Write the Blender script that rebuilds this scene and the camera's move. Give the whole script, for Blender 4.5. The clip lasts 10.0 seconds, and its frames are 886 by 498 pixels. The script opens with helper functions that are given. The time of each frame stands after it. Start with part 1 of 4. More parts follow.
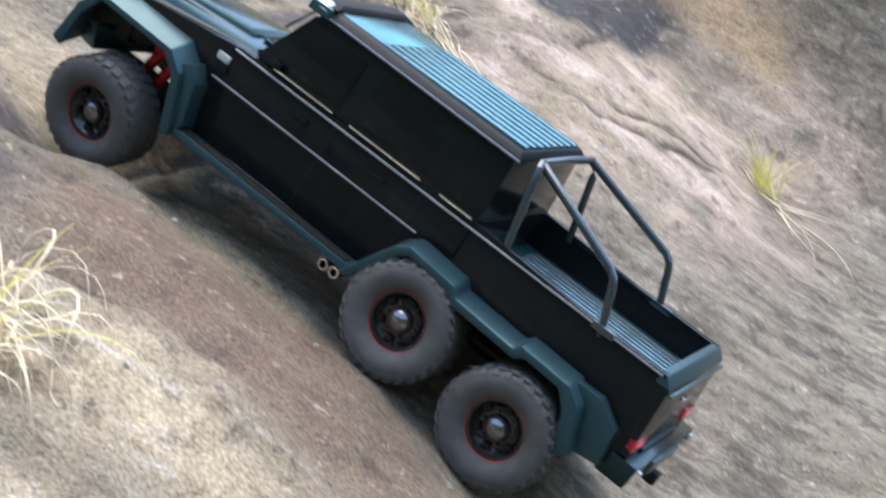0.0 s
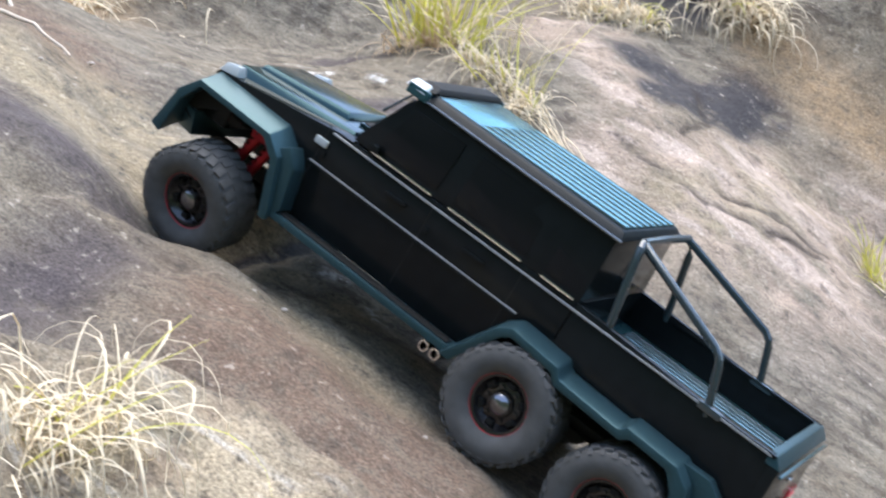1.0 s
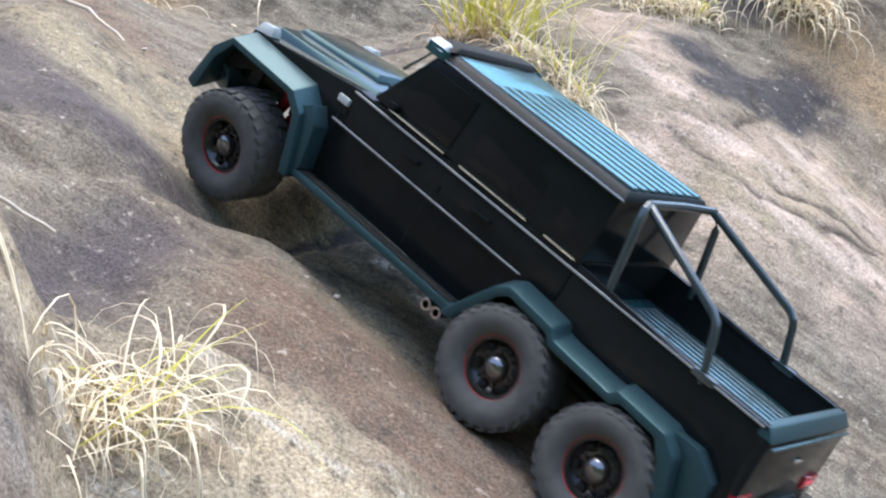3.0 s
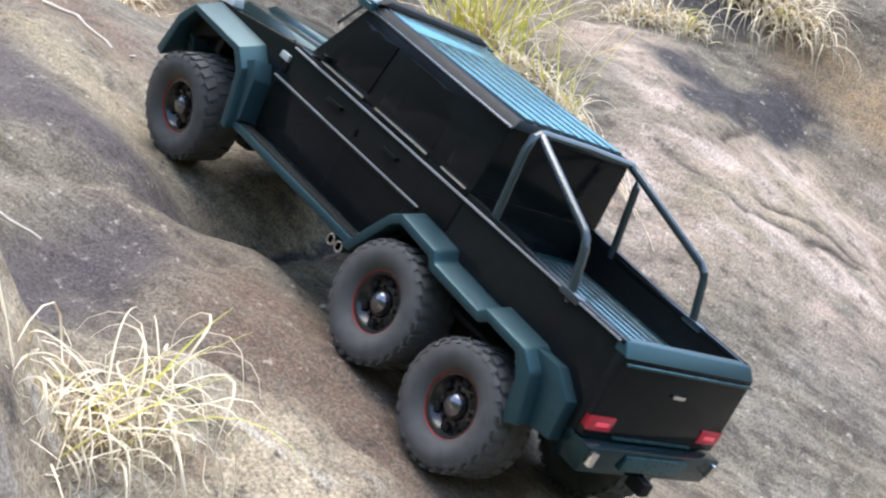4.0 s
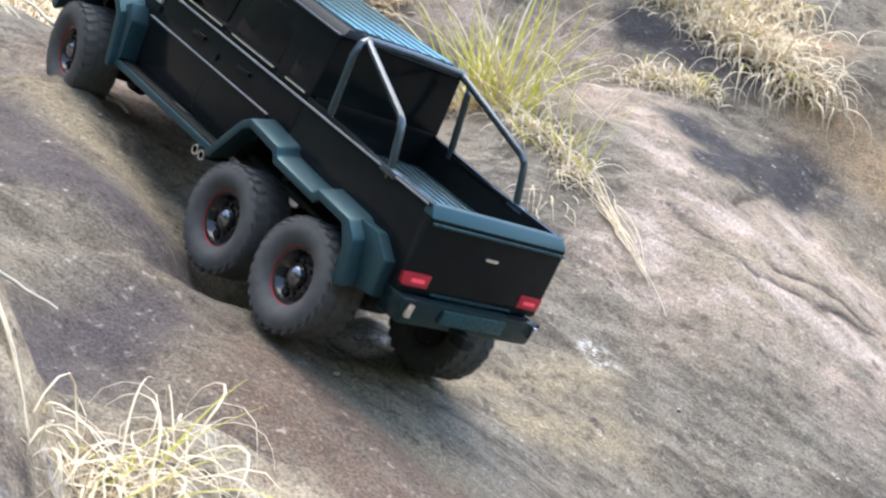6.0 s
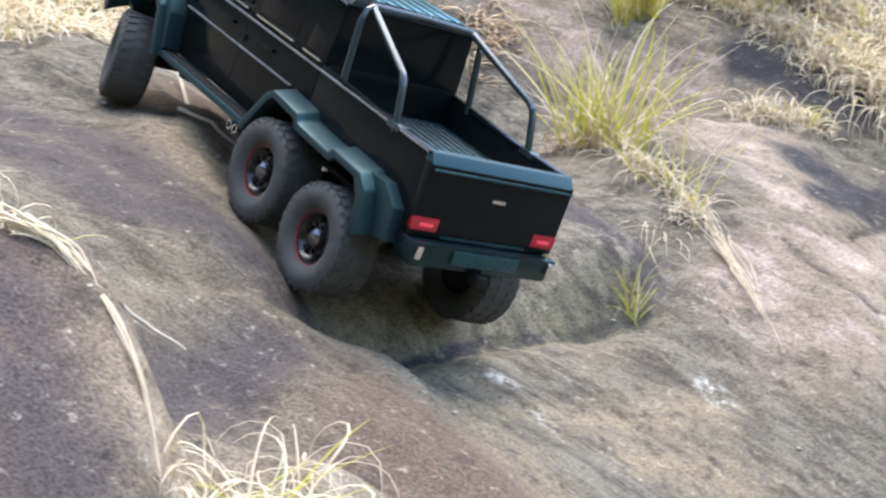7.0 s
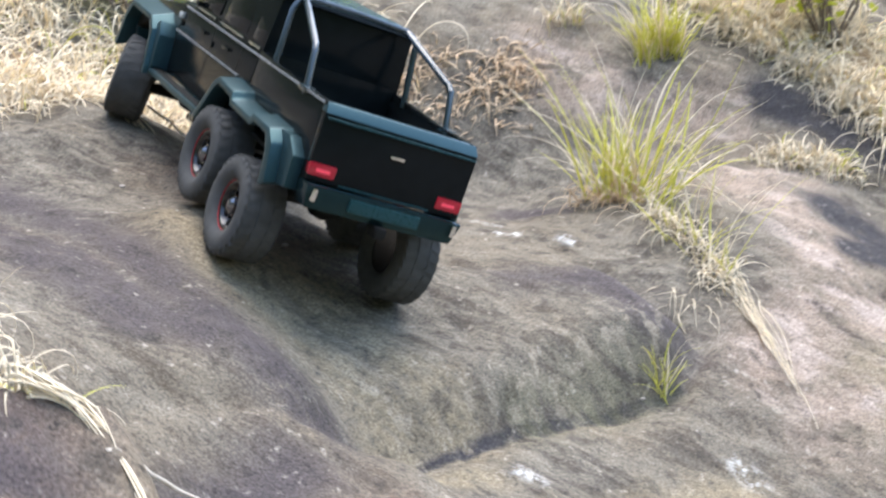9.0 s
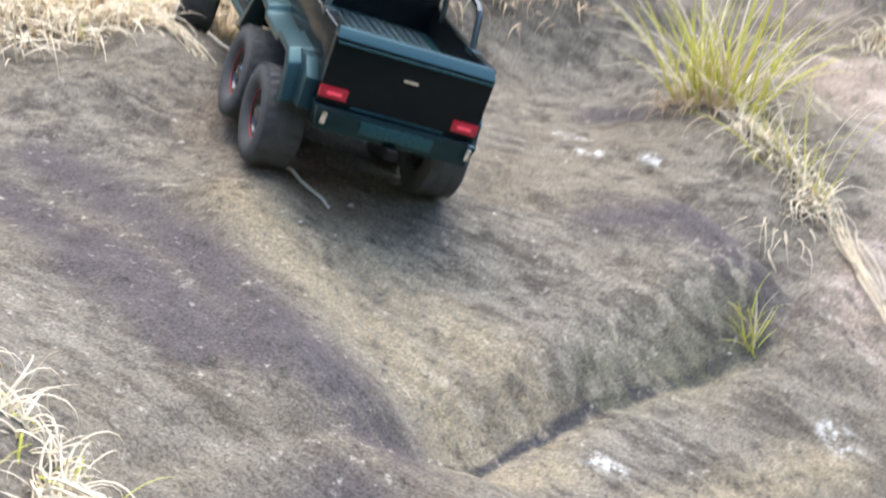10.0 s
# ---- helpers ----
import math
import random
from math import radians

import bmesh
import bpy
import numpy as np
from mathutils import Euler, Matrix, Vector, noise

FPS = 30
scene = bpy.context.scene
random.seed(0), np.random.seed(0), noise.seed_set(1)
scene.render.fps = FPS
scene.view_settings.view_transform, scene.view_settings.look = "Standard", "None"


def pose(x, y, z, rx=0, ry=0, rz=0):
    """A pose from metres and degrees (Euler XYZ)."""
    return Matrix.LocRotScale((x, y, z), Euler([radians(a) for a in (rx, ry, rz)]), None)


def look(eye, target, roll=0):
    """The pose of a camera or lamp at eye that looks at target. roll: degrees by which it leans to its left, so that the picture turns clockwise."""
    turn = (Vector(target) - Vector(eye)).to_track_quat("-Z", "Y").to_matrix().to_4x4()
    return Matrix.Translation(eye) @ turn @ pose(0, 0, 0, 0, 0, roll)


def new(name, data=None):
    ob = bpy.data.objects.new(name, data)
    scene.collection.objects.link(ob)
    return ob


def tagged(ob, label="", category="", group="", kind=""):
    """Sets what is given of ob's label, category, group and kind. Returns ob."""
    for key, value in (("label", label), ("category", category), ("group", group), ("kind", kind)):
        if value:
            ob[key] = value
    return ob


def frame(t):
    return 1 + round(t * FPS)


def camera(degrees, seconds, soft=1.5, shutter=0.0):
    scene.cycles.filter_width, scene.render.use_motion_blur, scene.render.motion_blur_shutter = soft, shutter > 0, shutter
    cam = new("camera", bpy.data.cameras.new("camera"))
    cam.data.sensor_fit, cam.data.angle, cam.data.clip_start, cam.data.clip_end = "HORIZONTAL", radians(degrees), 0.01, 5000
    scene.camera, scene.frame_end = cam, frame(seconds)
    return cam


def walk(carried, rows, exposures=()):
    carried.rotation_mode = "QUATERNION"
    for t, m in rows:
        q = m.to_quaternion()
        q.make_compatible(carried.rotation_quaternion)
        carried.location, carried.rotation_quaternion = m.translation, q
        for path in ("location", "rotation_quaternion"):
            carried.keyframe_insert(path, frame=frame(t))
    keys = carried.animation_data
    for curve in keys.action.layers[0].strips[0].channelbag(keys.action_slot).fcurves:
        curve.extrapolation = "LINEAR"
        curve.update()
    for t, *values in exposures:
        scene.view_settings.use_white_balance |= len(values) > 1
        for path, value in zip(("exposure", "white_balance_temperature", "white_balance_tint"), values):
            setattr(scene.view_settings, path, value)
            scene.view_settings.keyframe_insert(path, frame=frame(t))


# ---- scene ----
EXPOSURE, SKY, SUN = 2.12, 0.15, 1.0
SUN_UP, SUN_TURN = 76, 22
GREY_DARK, GREY_LIGHT, WARM = (0.072, 0.061, 0.049), (0.232, 0.206, 0.160), (0.190, 0.152, 0.102)
TAN, BROWN, PINK = (0.31, 0.252, 0.158), (0.145, 0.096, 0.068), (0.37, 0.285, 0.220)
STAIN_SHADE, DARKRUN, PALE, SPECK = (0.074, 0.062, 0.064), (0.047, 0.041, 0.034), (0.56, 0.50, 0.41), (0.020, 0.0175, 0.016)
PATH = [
    (0.0, 0.0000, 0.0000, 1.0000, 78.00, -0.00, -0.00),
    (0.5, -0.0119, 0.0097, 1.0078, 79.99, 0.11, 1.71),
    (1.0, -0.0215, 0.0107, 1.0122, 81.01, 0.28, 3.46),
    (1.5, -0.0292, 0.0168, 1.0099, 81.72, 0.28, 4.39),
    (2.0, -0.0324, 0.0186, 1.0056, 81.38, 0.10, 4.87),
    (2.5, -0.0337, 0.0182, 1.0025, 80.87, -0.04, 5.18),
    (4.0, -0.0359, 0.0189, 1.0043, 81.24, -0.84, 4.69),
    (4.5, -0.0386, 0.0207, 1.0084, 82.51, -1.16, 4.41),
    (5.0, -0.0389, 0.0209, 1.0095, 82.90, -1.17, 4.43),
    (6.5, -0.0487, 0.0157, 1.0243, 83.87, -0.97, 6.47),
    (7.0, -0.0594, 0.0140, 1.0240, 84.58, -0.34, 8.88),
    (7.5, -0.0607, 0.0198, 1.0308, 84.56, 0.16, 9.71),
    (8.0, -0.0592, 0.0137, 1.0532, 85.79, 0.17, 9.38),
    (8.5, -0.0609, 0.0215, 1.0746, 86.36, 0.46, 9.11),
    (9.0, -0.0672, 0.0592, 1.1576, 83.50, 0.92, 9.67),
    (9.5, -0.0451, 0.1138, 1.2747, 79.53, 1.93, 12.12),
    (10.0, -0.0404, 0.1995, 1.3946, 73.71, 3.32, 13.56),
]
TRUCK = [
    (0.0, -0.1085, 1.5027, 0.613, 7.7, -30.7, 151.3),
    (0.5, -0.1199, 1.5119, 0.6218, 7.2, -29.7, 152.3),
    (1.0, -0.1207, 1.5132, 0.6202, 7.2, -30.2, 153.3),
    (1.5, -0.1211, 1.5156, 0.6174, 7.0, -30.5, 153.1),
    (2.0, -0.1223, 1.5085, 0.6146, 7.5, -30.6, 152.3),
    (2.5, -0.1296, 1.4971, 0.6226, 7.1, -30.6, 151.5),
    (4.0, -0.2193, 1.4958, 0.7004, 16.9, -24.8, 133.0),
    (4.5, -0.2367, 1.5227, 0.7182, 13.2, -24.6, 133.6),
    (5.0, -0.2772, 1.5788, 0.7549, 11.0, -24.3, 131.5),
    (6.5, -0.4715, 1.71, 0.8825, 15.8, -22.8, 135.3),
    (7.0, -0.5188, 1.7579, 0.917, 10.1, -21.9, 134.5),
    (7.5, -0.5377, 1.7914, 0.9348, 10.3, -21.1, 131.7),
    (8.0, -0.5609, 1.8063, 0.9555, 11.5, -19.4, 130.2),
    (8.5, -0.5956, 1.8596, 0.9762, 12.6, -16.1, 127.8),
    (9.0, -0.6427, 1.9237, 1.0145, 17.1, -14.1, 125.4),
    (9.5, -0.6743, 1.9851, 1.0362, 21.2, -11.9, 122.3),
    (10.0, -0.705, 2.0586, 1.0454, 21.8, -11.7, 119.8),
]
STEER = [(0.0, 0), (2.5, 0), (4.0, 4), (5.0, 0), (6.5, -10), (7.0, -22), (8.5, -24), (9.5, -18), (10.0, -12)]
# rise of the front, middle and rear wheels, left and right
LIFT = [
    (0.0, 0.001, 0.039, 0.015, -0.003, -0.004, -0.002),
    (0.5, -0.001, 0.05, 0.013, -0.003, -0.005, -0.006),
    (1.0, -0.002, 0.05, 0.013, 0.001, -0.003, -0.002),
    (1.5, -0.001, 0.05, 0.017, 0.005, 0.001, 0.002),
    (2.0, 0.002, 0.05, 0.02, 0.005, 0.004, 0.005),
    (2.5, 0.002, 0.045, 0.019, -0.001, 0.004, -0.002),
    (3.0, 0.012, 0.05, 0.01, -0.003, 0.004, -0.013),
    (3.5, 0.012, 0.05, 0.003, -0.009, 0.001, -0.018),
    (4.0, 0.012, 0.05, 0.002, -0.012, -0.011, -0.023),
    (4.5, 0.012, 0.047, 0.003, -0.018, -0.005, -0.033),
    (5.0, 0.012, 0.043, 0.002, -0.03, 0.005, -0.031),
    (5.5, 0.012, 0.04, -0.005, -0.029, -0.002, -0.027),
    (6.0, 0.012, 0.036, -0.022, -0.03, -0.01, -0.029),
    (6.5, 0.008, 0.022, -0.02, 0.012, -0.03, -0.031),
    (7.0, -0.003, -0.008, -0.004, -0.012, -0.018, -0.031),
    (7.5, 0.005, -0.009, -0.001, -0.015, -0.014, -0.02),
    (8.0, -0.001, -0.006, -0.007, -0.018, -0.018, -0.028),
    (8.5, 0.012, 0.004, 0.001, -0.016, -0.021, -0.036),
    (9.0, 0.006, -0.003, -0.01, -0.014, -0.03, -0.036),
    (9.5, 0.001, -0.015, -0.022, -0.022, -0.028, -0.03),
    (10.0, -0.022, -0.025, -0.022, -0.027, -0.021, -0.008),
]
cam = camera(33.7, 10.0, soft=2.2, shutter=0.7)
walk(cam, [(t, pose(x, y, z, rx, ry, rz)) for t, x, y, z, rx, ry, rz in PATH], exposures=[(0.0, EXPOSURE), (10.0, EXPOSURE)])

# ---- light: bright overcast, soft high sun ----
world = bpy.data.worlds.new("sky")
scene.world = world
world.use_nodes = True
wn = world.node_tree.nodes
sky = wn.new("ShaderNodeTexSky")
sky.sky_type, sky.sun_disc = "NISHITA", False
sky.sun_elevation, sky.sun_rotation = radians(SUN_UP), radians(SUN_TURN)
sky.air_density, sky.dust_density, sky.ozone_density = 1.0, 1.5, 1.0
world.node_tree.links.new(sky.outputs["Color"], wn["Background"].inputs["Color"])
wn["Background"].inputs["Strength"].default_value = SKY
lamp = bpy.data.lights.new("sun", "SUN")
lamp.energy, lamp.angle, lamp.color = SUN, radians(60), (1.0, 0.95, 0.88)
sun = new("sun", lamp)
sun.matrix_world = look((0, 0, 6), Vector((0, 0, 6)) - Vector((math.sin(radians(SUN_TURN)) * math.cos(radians(SUN_UP)), math.cos(radians(SUN_TURN)) * math.cos(radians(SUN_UP)), math.sin(radians(SUN_UP)))))


# ---- materials ----
def material(name, colour, rough, metal=0.0, coat=0.0, grain=0.0, scale=200.0, bump=0.0, spread=0.0, spec=0.5):
    """A plain surface with a second tone, uneven gloss and fine relief."""
    m = bpy.data.materials.new(name)
    m.use_nodes = True
    nt = m.node_tree
    b = nt.nodes["Principled BSDF"]
    b.inputs["Metallic"].default_value, b.inputs["Coat Weight"].default_value = metal, coat
    b.inputs["Coat Roughness"].default_value = 0.06
    b.inputs["Specular IOR Level"].default_value = spec
    co = nt.nodes.new("ShaderNodeTexCoord")
    n = nt.nodes.new("ShaderNodeTexNoise")
    n.inputs["Scale"].default_value, n.inputs["Detail"].default_value = scale, 6
    nt.links.new(co.outputs["Object"], n.inputs["Vector"])
    mix = nt.nodes.new("ShaderNodeMix")
    mix.data_type = "RGBA"
    mix.inputs[6].default_value = (*[c * (1 - grain) for c in colour], 1)
    mix.inputs[7].default_value = (*[min(1, c * (1 + grain)) for c in colour], 1)
    nt.links.new(n.outputs["Fac"], mix.inputs[0])
    out = mix.outputs[2]
    if spread:
        info = nt.nodes.new("ShaderNodeNewGeometry")
        hsv = nt.nodes.new("ShaderNodeHueSaturation")
        mr = nt.nodes.new("ShaderNodeMapRange")
        mr.inputs[3].default_value, mr.inputs[4].default_value = 1 - spread, 1 + spread
        nt.links.new(info.outputs["Random Per Island"], mr.inputs[0])
        nt.links.new(mr.outputs[0], hsv.inputs["Value"])
        nt.links.new(out, hsv.inputs["Color"])
        out = hsv.outputs[0]
    nt.links.new(out, b.inputs["Base Color"])
    r = nt.nodes.new("ShaderNodeMapRange")
    r.inputs[3].default_value, r.inputs[4].default_value = rough * 0.8, min(1, rough * 1.25)
    nt.links.new(n.outputs["Fac"], r.inputs[0])
    nt.links.new(r.outputs[0], b.inputs["Roughness"])
    if bump:
        bp = nt.nodes.new("ShaderNodeBump")
        bp.inputs["Strength"].default_value, bp.inputs["Distance"].default_value = bump, 0.001
        nt.links.new(n.outputs["Fac"], bp.inputs["Height"])
        nt.links.new(bp.outputs[0], b.inputs["Normal"])
    return m


BLACK = material("black_gloss_paint", (0.0085, 0.0105, 0.0112), 0.14, grain=0.3, scale=60, spec=0.13)
ROOFEDGE = material("dull_black_roof_edge", (0.006, 0.010, 0.012), 0.45, grain=0.3, scale=80, spec=0.1)
# pale grey that paints the glint along body edges
LINE = material("edge_glint_grey", (0.30, 0.31, 0.31), 0.35, grain=0.25, scale=200)
# black lacquer with the sky's reflected blue mixed into its colour
TRIM = material("sky_tinted_black_lacquer", (0.016, 0.052, 0.060), 0.28, grain=0.3, scale=300, bump=0.1, spec=0.6)
# sky-lit copy of the black paint: the reflection is in its base colour
ROOF = material("skylit_black_roof", (0.19, 0.265, 0.285), 0.2, metal=0.7, grain=0.10, scale=40, spec=0.3)
# black paint again, base and sheen tinted with the sky's blue
BONNET = material("sky_tinted_black_gloss", (0.008, 0.018, 0.021), 0.16, grain=0.3, scale=60, spec=0.45)
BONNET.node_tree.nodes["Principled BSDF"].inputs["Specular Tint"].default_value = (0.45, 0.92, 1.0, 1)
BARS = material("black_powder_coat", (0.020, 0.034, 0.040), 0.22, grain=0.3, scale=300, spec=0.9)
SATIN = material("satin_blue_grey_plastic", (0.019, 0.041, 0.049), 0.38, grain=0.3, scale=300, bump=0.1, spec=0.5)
# tint the sheen towards the teal of the reflected sky
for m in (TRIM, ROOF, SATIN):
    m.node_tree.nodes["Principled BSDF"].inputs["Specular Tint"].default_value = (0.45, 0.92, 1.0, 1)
GLASS = material("dark_tinted_glass", (0.007, 0.008, 0.009), 0.05, coat=0.0, grain=0.2, scale=20, spec=0.16)
RUBBER = material("dusty_tyre_rubber", (0.085, 0.085, 0.082), 0.85, grain=0.4, scale=90, bump=0.4, spec=0.3)
RIM = material("black_wheel", (0.008, 0.008, 0.009), 0.25, coat=0.3, grain=0.3)
RED = material("red_anodised_ring", (0.40, 0.03, 0.035), 0.4, metal=0.1, grain=0.2)
REDPART = material("red_aluminium", (0.35, 0.012, 0.02), 0.4, metal=0.6, grain=0.2)
CHROME = material("chrome", (0.75, 0.75, 0.75), 0.12, metal=1.0, grain=0.05)
LENS = material("red_lamp_lens", (0.33, 0.008, 0.024), 0.12, coat=0.4, grain=0.35, scale=500)
LENS.node_tree.nodes["Principled BSDF"].inputs["Emission Color"].default_value = (1.0, 0.02, 0.06, 1)
LENS.node_tree.nodes["Principled BSDF"].inputs["Emission Strength"].default_value = 0.02
CORE = material("lit_lamp_core", (0.75, 0.05, 0.09), 0.2, grain=0.2, scale=500)
CORE.node_tree.nodes["Principled BSDF"].inputs["Emission Color"].default_value = (1.0, 0.09, 0.14, 1)
CORE.node_tree.nodes["Principled BSDF"].inputs["Emission Strength"].default_value = 0.09
POLISH = material("polished_dark_cap", (0.20, 0.20, 0.21), 0.16, metal=0.9, grain=0.1)
CLEAR = material("clear_lamp_lens", (0.42, 0.46, 0.46), 0.15, coat=0.5, grain=0.1)
CHASSIS = material("dark_chassis", (0.012, 0.012, 0.011), 0.65, grain=0.4, spec=0.2)
DRY = material("dry_straw", (0.80, 0.69, 0.50), 0.75, grain=0.25, scale=60, spread=0.3, spec=0.25)
DRYRED = material("brown_straw", (0.66, 0.50, 0.33), 0.8, grain=0.3, scale=60, spread=0.35, spec=0.2)
GREEN = material("yellow_green_blade", (0.62, 0.60, 0.12), 0.6, grain=0.3, scale=60, spread=0.35, spec=0.3)
LEAF = material("shrub_leaf", (0.55, 0.58, 0.07), 0.6, grain=0.3, scale=80, spread=0.4, spec=0.3)
BARK = material("grey_twig_bark", (0.22, 0.17, 0.13), 0.85, grain=0.4, scale=150, bump=0.4)
DEADLEAF = material("dead_leaf", (0.45, 0.26, 0.08), 0.7, grain=0.4, scale=120, spec=0.2)
STICK = material("pale_dead_stick", (0.58, 0.51, 0.41), 0.8, grain=0.25, scale=120, bump=0.3)
PEBBLE = material("pale_stone_chip", (0.38, 0.34, 0.29), 0.85, grain=0.3, scale=150, bump=0.3)


def let_light_through(m, share):
    """Thin blades and leaves pass a share of the light on."""
    nt = m.node_tree
    b = nt.nodes["Principled BSDF"]
    t = nt.nodes.new("ShaderNodeBsdfTranslucent")
    nt.links.new(b.inputs["Base Color"].links[0].from_socket, t.inputs["Color"])
    x = nt.nodes.new("ShaderNodeMixShader")
    x.inputs[0].default_value = share
    nt.links.new(b.outputs[0], x.inputs[1])
    nt.links.new(t.outputs[0], x.inputs[2])
    nt.links.new(x.outputs[0], nt.nodes["Material Output"].inputs["Surface"])


for m, share in ((DRY, 0.12), (DRYRED, 0.12), (GREEN, 0.3), (LEAF, 0.3)):
    let_light_through(m, share)


def rock_material():
    """Weathered granite: grey to tan mottling, dark algae stains, shade painted in crease and hollow, pale lichen
    crusts, fine grit.
    """
    m = bpy.data.materials.new("weathered_granite")
    m.use_nodes = True
    nt = m.node_tree
    N, Lk = nt.nodes.new, nt.links.new
    b = nt.nodes["Principled BSDF"]
    b.inputs["Specular IOR Level"].default_value = 0.25
    co = N("ShaderNodeTexCoord")
    mp = N("ShaderNodeMapping")
    Lk(co.outputs["Object"], mp.inputs["Vector"])

    def tex(scale, detail=8, rough=0.6, stretch=None, tilt=0):
        n = N("ShaderNodeTexNoise")
        n.inputs["Scale"].default_value, n.inputs["Detail"].default_value, n.inputs["Roughness"].default_value = scale, detail, rough
        if stretch:
            s = N("ShaderNodeMapping")
            s.inputs["Scale"].default_value = stretch
            turn = N("ShaderNodeMapping")
            turn.inputs["Rotation"].default_value = (0, radians(tilt), 0)
            Lk(co.outputs["Object"], turn.inputs["Vector"])
            Lk(turn.outputs[0], s.inputs["Vector"])
            Lk(s.outputs[0], n.inputs["Vector"])
        else:
            Lk(mp.outputs[0], n.inputs["Vector"])
        return n.outputs["Fac"]

    def ramp(f, a, z):
        r = N("ShaderNodeMapRange")
        r.interpolation_type = "SMOOTHSTEP"
        r.inputs[1].default_value, r.inputs[2].default_value = a, z
        Lk(f, r.inputs[0])
        return r.outputs[0]

    def mix(fac, a, c, mode="MIX"):
        x = N("ShaderNodeMix")
        x.data_type, x.blend_type = "RGBA", mode
        for sock, v in ((x.inputs[0], fac), (x.inputs[6], a), (x.inputs[7], c)):
            if isinstance(v, tuple):
                sock.default_value = (*v, 1)
            elif isinstance(v, (int, float)):
                sock.default_value = v
            else:
                Lk(v, sock)
        return x.outputs[2]

    def times(a, c):
        x = N("ShaderNodeMath")
        x.operation = "MULTIPLY"
        for sock, v in ((x.inputs[0], a), (x.inputs[1], c)):
            if isinstance(v, (int, float)):
                sock.default_value = v
            else:
                Lk(v, sock)
        return x.outputs[0]

    def attr(name):
        a = N("ShaderNodeAttribute")
        a.attribute_name = name
        return a.outputs["Fac"]

    big, mid, fine, grit = tex(2.6), tex(14, 9, 0.7), tex(60, 9, 0.72), tex(300, 5, 0.75)
    run = tex(26, 8, 0.65, (1.0, 1.0, 0.16))
    thin = tex(70, 8, 0.72, (0.7, 0.7, 0.13), 53)
    drops = tex(48, 7, 0.6, (1.0, 1.0, 0.07))
    flow = tex(20, 8, 0.66, (1.0, 0.9, 0.22), 53)
    col = mix(ramp(thin, 0.33, 0.66), GREY_DARK, GREY_LIGHT)
    col = mix(times(ramp(big, 0.42, 0.60), 0.45), col, WARM)
    col = mix(times(ramp(flow, 0.50, 0.64), 0.45), col, GREY_LIGHT)
    col = mix(times(ramp(flow, 0.47, 0.34), 0.6), col, DARKRUN)
    col = mix(times(attr("tan"), ramp(fine, 0.25, 0.6)), col, TAN)
    col = mix(times(attr("brown"), ramp(fine, 0.2, 0.62)), col, BROWN)
    col = mix(times(attr("bleach"), ramp(fine, 0.22, 0.55)), col, (0.43, 0.35, 0.235))
    col = mix(times(attr("bleach"), times(ramp(mid, 0.50, 0.38), 0.6)), col, BROWN)
    col = mix(times(attr("bleach"), times(ramp(flow, 0.52, 0.62), 0.7)), col, (0.52, 0.48, 0.42))
    col = mix(times(attr("pink"), ramp(mid, 0.32, 0.58)), col, PINK)
    col = mix(times(attr("pink"), ramp(flow, 0.50, 0.62)), col, (0.47, 0.38, 0.315))
    # purple-brown stains, and the shade painted into the hollow by the boulder
    col = mix(times(ramp(attr("stain_shade"), 0.05, 0.95), ramp(mid, 0.24, 0.44)), col, STAIN_SHADE)
    # dark rock patches, and shade painted along the crease
    col = mix(times(ramp(attr("patch_shade"), 0.1, 0.7), ramp(mid, 0.30, 0.50)), col, (0.046, 0.043, 0.045))
    col = mix(times(ramp(run, 0.54, 0.68), 0.65), col, DARKRUN)
    col = mix(times(ramp(fine, 0.57, 0.72), 0.65), col, PALE)
    col = mix(times(ramp(fine, 0.44, 0.28), 0.75), col, SPECK)
    # dark green of the added hillsides out of view
    col = mix(attr("wood"), col, (0.03, 0.045, 0.015))
    col = mix(times(attr("moss"), ramp(thin, 0.35, 0.6)), col, (0.20, 0.19, 0.09))
    col = mix(times(attr("drip"), ramp(drops, 0.52, 0.62)), col, (0.36, 0.31, 0.23))
    col = mix(times(attr("drip"), times(ramp(drops, 0.46, 0.36), 0.6)), col, (0.10, 0.085, 0.07))
    col = mix(times(attr("soil"), ramp(fine, 0.2, 0.6)), col, (0.36, 0.25, 0.145))
    col = mix(times(attr("lichen"), ramp(fine, 0.47, 0.55)), col, (0.60, 0.59, 0.55))
    col = mix(times(attr("crack"), ramp(mid, 0.34, 0.52)), col, (0.035, 0.027, 0.021))
    g = N("ShaderNodeMapRange")
    g.inputs[1].default_value, g.inputs[2].default_value, g.inputs[3].default_value, g.inputs[4].default_value = 0.30, 0.70, 0.30, 1.70
    Lk(grit, g.inputs[0])
    col = mix(1.0, col, g.outputs[0], "MULTIPLY")
    Lk(col, b.inputs["Base Color"])
    b.inputs["Roughness"].default_value = 0.85
    prev = None
    for f, dist, st in ((mid, 0.014, 0.55), (fine, 0.004, 0.6), (grit, 0.0012, 0.7)):
        bp = N("ShaderNodeBump")
        bp.inputs["Strength"].default_value, bp.inputs["Distance"].default_value = st, dist
        Lk(f, bp.inputs["Height"])
        if prev:
            Lk(prev, bp.inputs["Normal"])
        prev = bp.outputs[0]
    Lk(prev, b.inputs["Normal"])
    return m


ROCK = rock_material()


